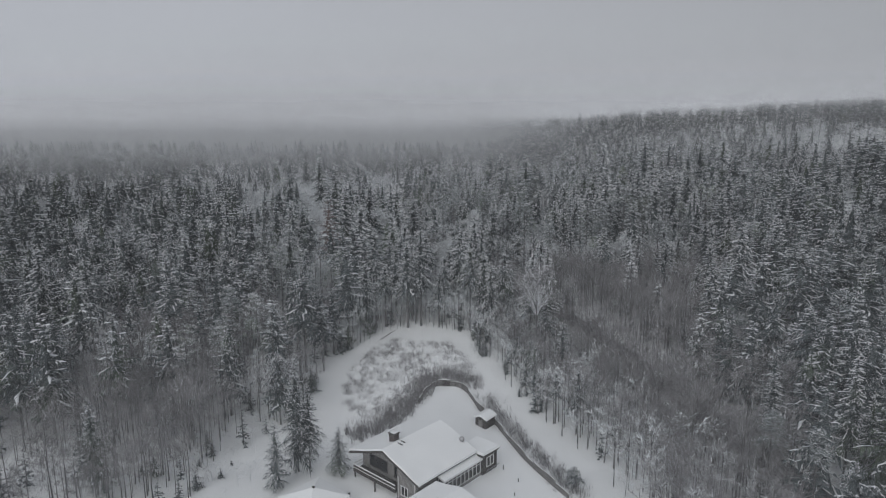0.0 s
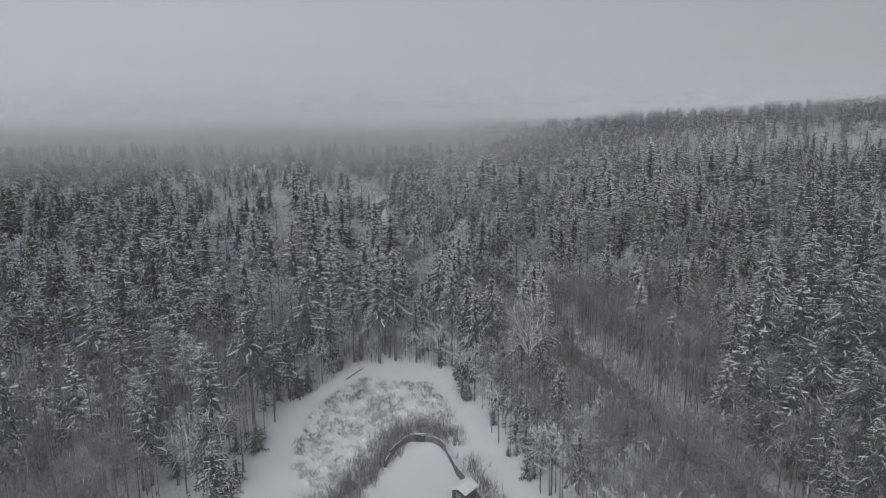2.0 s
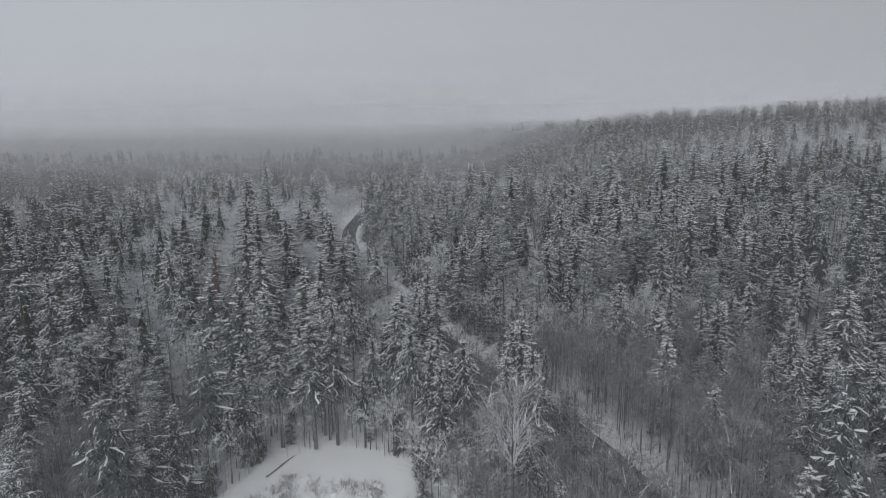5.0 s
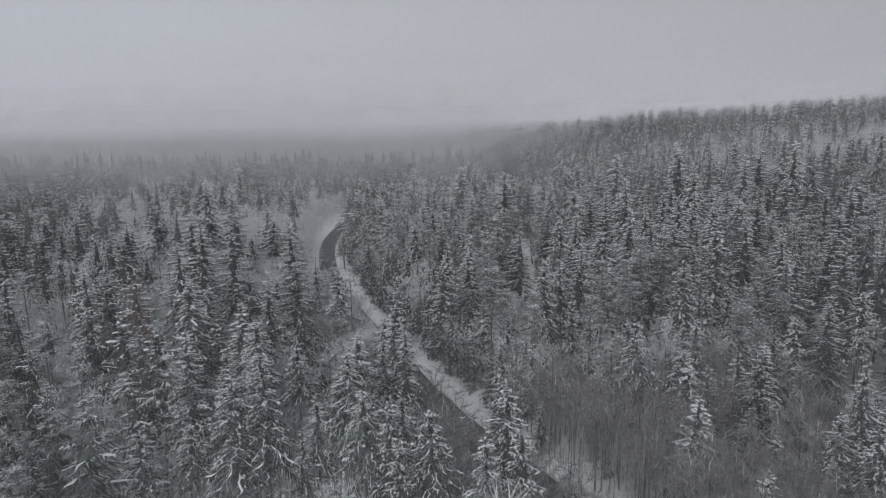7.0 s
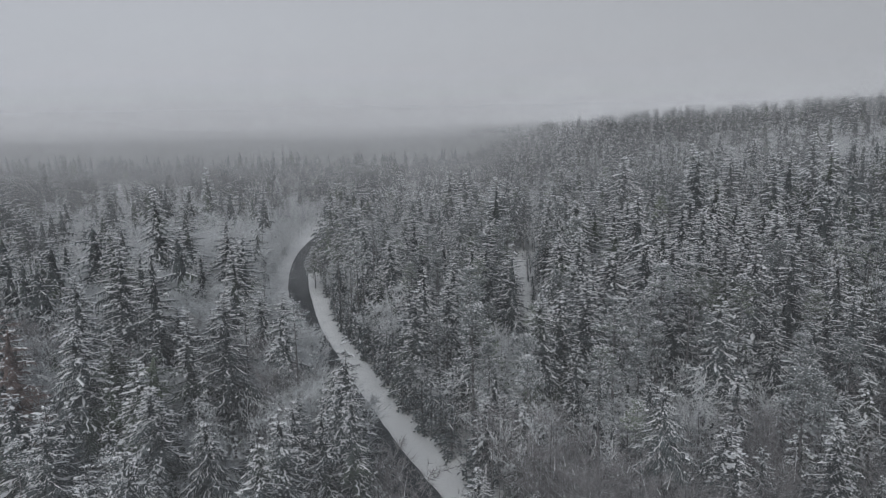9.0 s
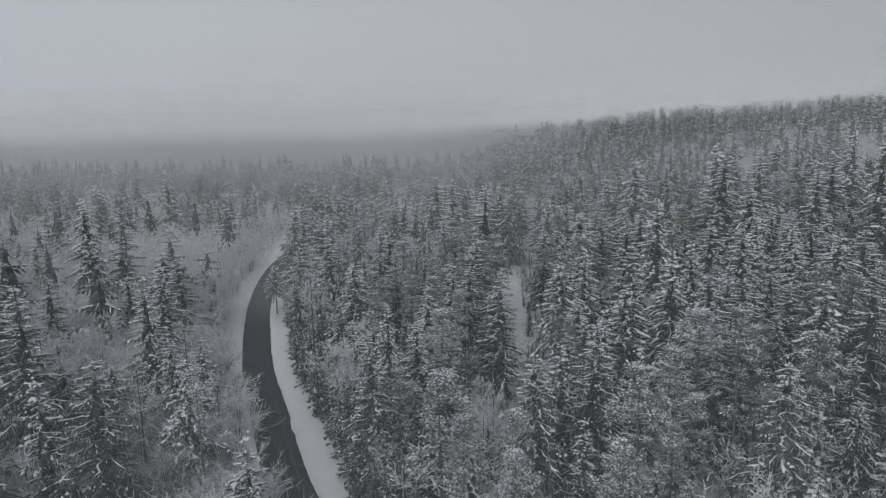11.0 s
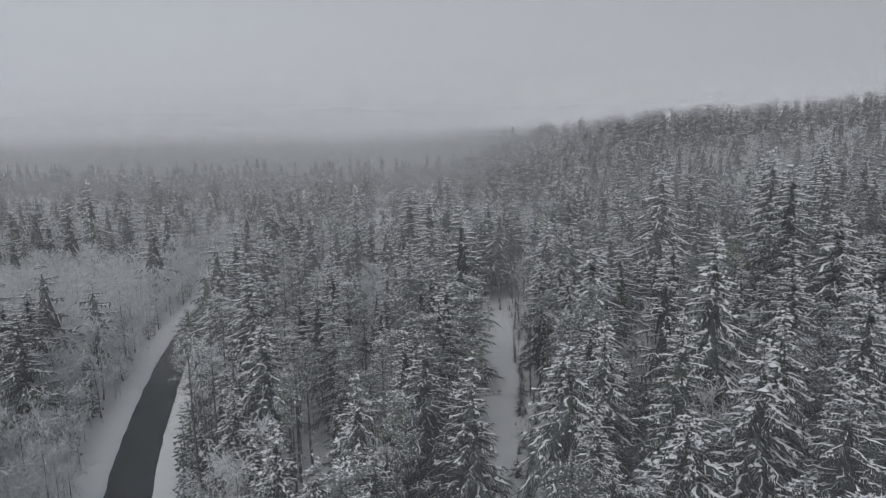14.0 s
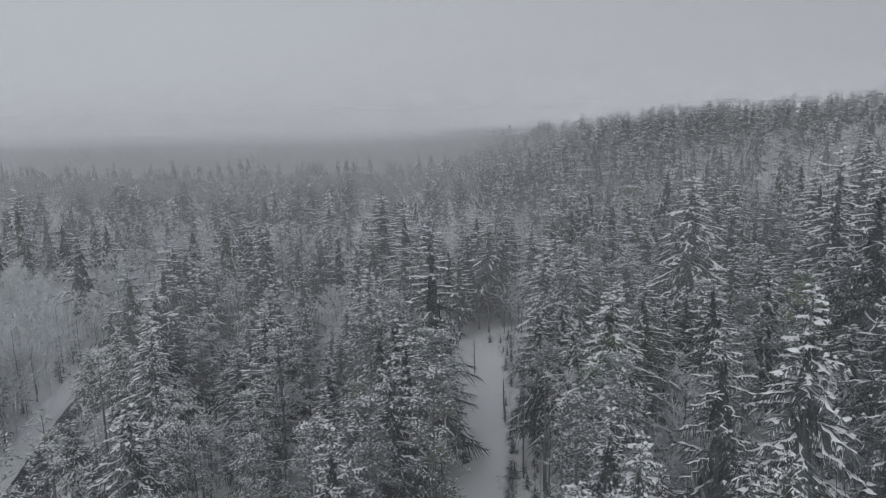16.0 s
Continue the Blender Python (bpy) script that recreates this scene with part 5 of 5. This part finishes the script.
part("roof_snow", lumpy(prism_bm([(-4.1, 2.0), (5.6, 2.0), (5.6, 2.3), (0.7, 3.3), (-4.1, 2.3)], -4.4, 4.0), 4, 0.10, 2.0), SNOW, garage)
part("door", box_bm(-3.66, -2.6, -1.0, -3.6, 1.8, 1.5), DARK_WOOD, garage)

shelter = thing("garden_shelter", "square open garden shelter under a snow-covered hipped roof", "shelter", at=(-18.4, 84.6, -1.2), turn=-43.0)
for sx in (-2.7, 2.7):
    for sy in (-2.7, 2.7):
        part("post", box_bm(sx - 0.12, sy - 0.12, -3.6, sx + 0.12, sy + 0.12, 1.5), DARK_WOOD, shelter)
bm = bmesh.new()
ring = [bm.verts.new(c) for c in ((-3.6, -3.6, 1.5), (3.6, -3.6, 1.5), (3.6, 3.6, 1.5), (-3.6, 3.6, 1.5))]
ring2 = [bm.verts.new(c) for c in ((-3.7, -3.7, 1.85), (3.7, -3.7, 1.85), (3.7, 3.7, 1.85), (-3.7, 3.7, 1.85))]
top = bm.verts.new((0, 0, 3.3))
bm.faces.new(ring[::-1])
for k in range(4):
    bm.faces.new((ring[k], ring[(k + 1) % 4], ring2[(k + 1) % 4], ring2[k]))
    bm.faces.new((ring2[k], ring2[(k + 1) % 4], top))
part("roof_snow", lumpy(bm, 4, 0.08, 6.0), SNOW, shelter)
part("eaves", box_bm(-3.55, -3.55, 1.3, 3.55, 3.55, 1.5), DARK_WOOD, shelter)
part("finial", soft(box_bm(-0.25, -0.15, 3.2, 0.25, 0.15, 3.42), 0.05), DARK_WOOD, shelter)

# tool shed
shed = thing("tool_shed", "small dark garden shed with a snow-capped pitched roof", "shed", at=(7.6, 109.4, float(land(7.6, 109.4)) + 0.35), turn=-38.0)
part("wall", prism_bm([(-1.1, -0.8), (1.1, -0.8), (1.1, 1.3), (0, 1.75), (-1.1, 1.3)], -1.5, 1.5), DARK_WOOD, shed)
bm = prism_bm([(-1.4, 1.2), (0, 1.78), (1.4, 1.2), (1.4, 1.5), (0, 2.1), (-1.4, 1.5)], -1.7, 1.7)
part("roof_snow", soft(bm, 0.1), SNOW, shed)
part("door", box_bm(-0.4, -1.56, -0.7, 0.4, -1.5, 1.1), SIDING, shed)

# board fence round the garden
FENCE = [(-4.6, 117.5), (-3.2, 122.5), (-1.2, 125.0), (2.6, 125.0), (5.0, 121.8), (6.6, 115.5), (8.9, 111.0), (11.4, 104.2), (13.4, 98.4), (15.6, 93.2), (18.5, 87)]
fence = thing("garden_fence", "dark weathered board fence around the snowy garden", "fence")
fl = spline(FENCE, 2.4)
for k in range(len(fl) - 1):
    (ax, ay), (bx_, by_) = fl[k], fl[k + 1]
    ln = math.hypot(bx_ - ax, by_ - ay)
    z0 = float(land((ax + bx_) / 2, (ay + by_) / 2))
    m = pose(ax, ay, z0, 0, 0, math.degrees(math.atan2(by_ - ay, bx_ - ax)))
    h = 1.15 + 0.2 * math.sin(k * 2.1)
    for nm, bm, mat in (("panel", box_bm(0.06, -0.03, -0.4, ln - 0.06, 0.03, h), FENCE_WOOD), ("post", box_bm(-0.07, -0.07, -0.4, 0.07, 0.07, h + 0.12), DARK_WOOD), ("snow_cap", soft(box_bm(0, -0.06, h, ln, 0.06, h + 0.07), 0.02), SNOW)):
        bmesh.ops.transform(bm, matrix=m, verts=bm.verts)
        part(nm, bm, mat, fence)
gate = thing("garden_gate", "dark wooden gate arch in the garden fence", "gate", at=(0.7, 125.0, float(land(0.7, 125))))
for sx in (-0.7, 0.7):
    part("gate_post", box_bm(sx - 0.09, -0.09, -0.4, sx + 0.09, 0.09, 1.3), DARK_WOOD, gate)
part("gate_beam", box_bm(-0.85, -0.1, 1.3, 0.85, 0.1, 1.42), DARK_WOOD, gate)
part("gate_leaf", box_bm(-0.6, -0.03, 0.0, 0.6, 0.03, 0.9), DARK_WOOD, gate)
part("snow_cap", soft(box_bm(-0.85, -0.12, 1.42, 0.85, 0.12, 1.54), 0.04), SNOW, gate)


# dry stems in the clearing and hedges
def stem_pieces(px, py, rng, h_lo, h_hi, per, width=0.03, lean=0.35):
    n = len(px) * per
    bx0 = np.repeat(px, per) + rng.normal(0, 0.28, n)
    by0 = np.repeat(py, per) + rng.normal(0, 0.28, n)
    z = land(bx0, by0) - 0.1
    h = rng.uniform(h_lo, h_hi, n)
    an = rng.uniform(0, 6.28, n)
    dx, dy = np.cos(an) * width, np.sin(an) * width
    v = np.stack([np.stack([bx0 - dx, by0 - dy, z], 1), np.stack([bx0 + dx, by0 + dy, z], 1), np.stack([bx0 + rng.normal(0, lean, n) * h, by0 + rng.normal(0, lean, n) * h, z + h], 1)], 1)
    return v.reshape(-1, 3), np.arange(3 * n).reshape(-1, 3)


WEEDS = [(-19, 137), (-12, 146), (2, 144), (7, 133), (6, 126), (-6, 126), (-9, 113), (-15, 112), (-21, 120)]
rng = np.random.default_rng(31)
q = scatter(-22, 8, 108, 150, 0.55, rng)
q = q[inside(WEEDS, q[:, 0], q[:, 1])]
pn = patches(q, 0.22, 4.0)
p2n = patches(q, 0.75, 9.0)
q = q[(0.5 * pn + 0.8 * p2n + rng.normal(0, 0.2, len(q))) > 0.08]
w = new("dry_weeds", tri_mesh("dry_weeds", [(*stem_pieces(q[:, 0], q[:, 1], rng, 0.25, 1.1, 14, 0.028, 0.6), TWIG)]))
tagged(w, "dry brown weeds and brambles poking through the snow", "weeds", kind="stuff")
tq = scatter(-20, 8, 110, 148, 1.5, rng, 0.8)
tq = tq[inside(WEEDS, tq[:, 0], tq[:, 1]) & (rng.random(len(tq)) < 0.5)]
an = np.arange(7) * 2 * np.pi / 7
tv, tt = [], []
for px, py in tq:
    rad, up, n = rng.uniform(0.25, 0.7), rng.uniform(0.15, 0.45), len(tv)
    z0 = float(land(px, py))
    for f, g in ((1.0, -0.1), (0.72, 0.65)):
        tv += [(px + rad * f * math.cos(q) * rng.uniform(0.75, 1.2), py + rad * f * math.sin(q) * rng.uniform(0.75, 1.2), z0 + up * g) for q in an]
    tv.append((px, py, z0 + up))
    for k in range(7):
        m = (k + 1) % 7
        tt += [(n + k, n + m, n + 7 + m), (n + k, n + 7 + m, n + 7 + k), (n + 7 + k, n + 7 + m, n + 14)]
w = new("snow_tussocks", tri_mesh("snow_tussocks", [(np.array(tv), np.array(tt), SNOW)]))
tagged(w, "snow-capped tussocks of rough grass in the clearing", "tussocks", kind="stuff")
hedge = np.concatenate([spline([(-17, 106), (-12, 109), (-8.5, 115), (-5.5, 122), (-4, 127), (1, 128.5), (6, 126)], 0.4) + rng.normal(0, 0.9, (1, 2)) for _ in range(8)])
hedge = hedge + rng.normal(0, 0.8, hedge.shape)
w = new("hedge", tri_mesh("hedge", [(*stem_pieces(hedge[:, 0], hedge[:, 1], rng, 0.9, 2.6, 9, 0.03, 0.25), TWIG)]))
tagged(w, "leafless hedge along the garden fence", "hedge", kind="stuff")
h2 = np.concatenate([spline([(8.5, 119), (11, 111), (14, 103), (17, 95), (20, 88)], 0.6) + rng.normal(0, 0.7, (1, 2)) for _ in range(6)])
h2 = h2 + rng.normal(0, 0.8, h2.shape)
w = new("hedge", tri_mesh("hedge", [(*stem_pieces(h2[:, 0], h2[:, 1], rng, 0.6, 2.4, 9, 0.025, 0.3), TWIG)]))
tagged(w, "loose leafless shrubs outside the garden fence", "hedge", kind="stuff")

# a wide old tree with snow along its limbs, and a dead brown spruce
SPREAD = [(19.0, 127.5, 1.0, 23.5, 0.58, 0.36), (-31.0, 112.0, 0.8, 14.0, 0.28, 0.62)]
for k, (px, py, f, tall_, low_, wide_) in enumerate(SPREAD):
    old = tree_source("spreading_tree", "old leafless tree with snow lining its spreading limbs", "tree", "", bare_pieces(300 + k, h=tall_, limbs=38, subs=8, twigs=6, spread=wide_, snow=0.9, fine=0.03, low=low_), B_MATS, LEAF_PARTS)
    old.matrix_world = pose(px, py, float(land(px, py)), 0, 0, 40 * k) @ Matrix.Scale(f, 4)
RUST = stuff_material("dead_needles", (0.135, 0.106, 0.097), (0.25, 0.20, 0.188), 0.9, 0.6, spec=0.1)
dead = tree_source("dead_spruce", "dying spruce with rusty brown needles", "tree", "", spruce_pieces(310, h=25.0, rad=4.8, base=0.15, snow_share=0.3, slivers=3), (BARK, RUST, BOUGH_SNOW), LEAF_PARTS)
dead.matrix_world = pose(-31.6, 179.7, float(land(-31.6, 179.7)) - 0.2, 0, 0, 20)

# fallen trunks at the edge of the clearing
for k, (ax, ay, bx_, by_) in enumerate([(-14.2, 146.0, -11.6, 150.6)]):
    ln = math.hypot(bx_ - ax, by_ - ay)
    log = thing("fallen_trunk", "thin fallen tree trunk lying on the snow", "log", "fallen trunks", at=(ax, ay, float(land(ax, ay)) + 0.25), turn=math.degrees(math.atan2(by_ - ay, bx_ - ax)))
    v, t = trunk_piece(ln, 0.13, 0.05, 6, 4, 0.03, np.random.default_rng(k))
    v = v[:, [2, 1, 0]]
    v[:, 2] += v[:, 0] * 0.06
    mesh_part("trunk", tri_mesh("trunk", [(v, t, BARK)]), log)
    mesh_part("snow_load", tri_mesh("snow_load", [(v * (1, 0.7, 0.5) + (0, 0, 0.1), t, SNOW)]), log)

# tall bare poles beside the trail
for k, (px, py, h) in enumerate([(42.3, 255.0, 13.0), (43.6, 246.0, 11.0), (38.8, 288.0, 6.0), (41.9, 272.0, 5.0)]):
    pole = thing("bare_stem", "slender dead tree stem stripped of its branches", "tree", "dead stems by the trail", at=(px, py, float(land(px, py)) - 0.2))
    v, t = trunk_piece(h, 0.10, 0.05, 6, 4, 0.03, np.random.default_rng(40 + k))
    mesh_part("stem", tri_mesh("stem", [(v, t, BARK)]), pole)
    rg = np.random.default_rng(60 + k)
    n = 14
    z = rg.uniform(0.35, 1.0, n) * h
    an = rg.uniform(0, 6.28, n)
    e = np.stack([np.cos(an) * 0.7, np.sin(an) * 0.7, z - 0.2], 1)
    s0 = np.stack([0 * z, 0 * z, z], 1)
    v = np.stack([s0 - (0, 0, 0.03), s0 + (0, 0, 0.03), e], 1).reshape(-1, 3)
    tagged(mesh_part("branch_stubs", tri_mesh("branch_stubs", [(v, np.arange(3 * n).reshape(-1, 3), BARK)]), pole), kind="stuff")

# odds and ends by the terrace: snowed-over timber stacks, garden posts and shrubs
for k, (px, py, turn) in enumerate([(-13.6, 88.2, 20), (-12.2, 86.6, -15), (-14.9, 89.6, 50)]):
    stack = thing("timber_stack", "low stack of boards half buried in snow", "timber", "timber stacks", at=(px, py, float(land(px, py))), turn=turn)
    for j in range(4):
        part("board", box_bm(-0.8, -0.45 + 0.24 * j, 0.0, 0.8, -0.26 + 0.24 * j, 0.4 + 0.05 * (j % 2)), DARK_WOOD, stack)
    part("snow_load", soft(box_bm(-0.75, -0.5, 0.46, 0.75, 0.5, 0.75), 0.14), SNOW, stack)
for k, (px, py, h) in enumerate([(-4.6, 101.6, 1.6), (-1.0, 106.2, 1.1), (-1.4, 105.4, 0.6), (1.6, 100.5, 0.5), (9.6, 95.4, 0.9), (11.6, 92.0, 0.6), (10.6, 88.2, 0.5)]):
    stake = thing("garden_post", "thin dark garden post standing in the snow", "post", "garden posts", at=(px, py, float(land(px, py))))
    part("stake", box_bm(-0.06, -0.06, -0.4, 0.06, 0.06, h), DARK_WOOD, stake)
    part("snow_cap", soft(box_bm(-0.09, -0.09, h, 0.09, 0.09, h + 0.1), 0.03), SNOW, stake)
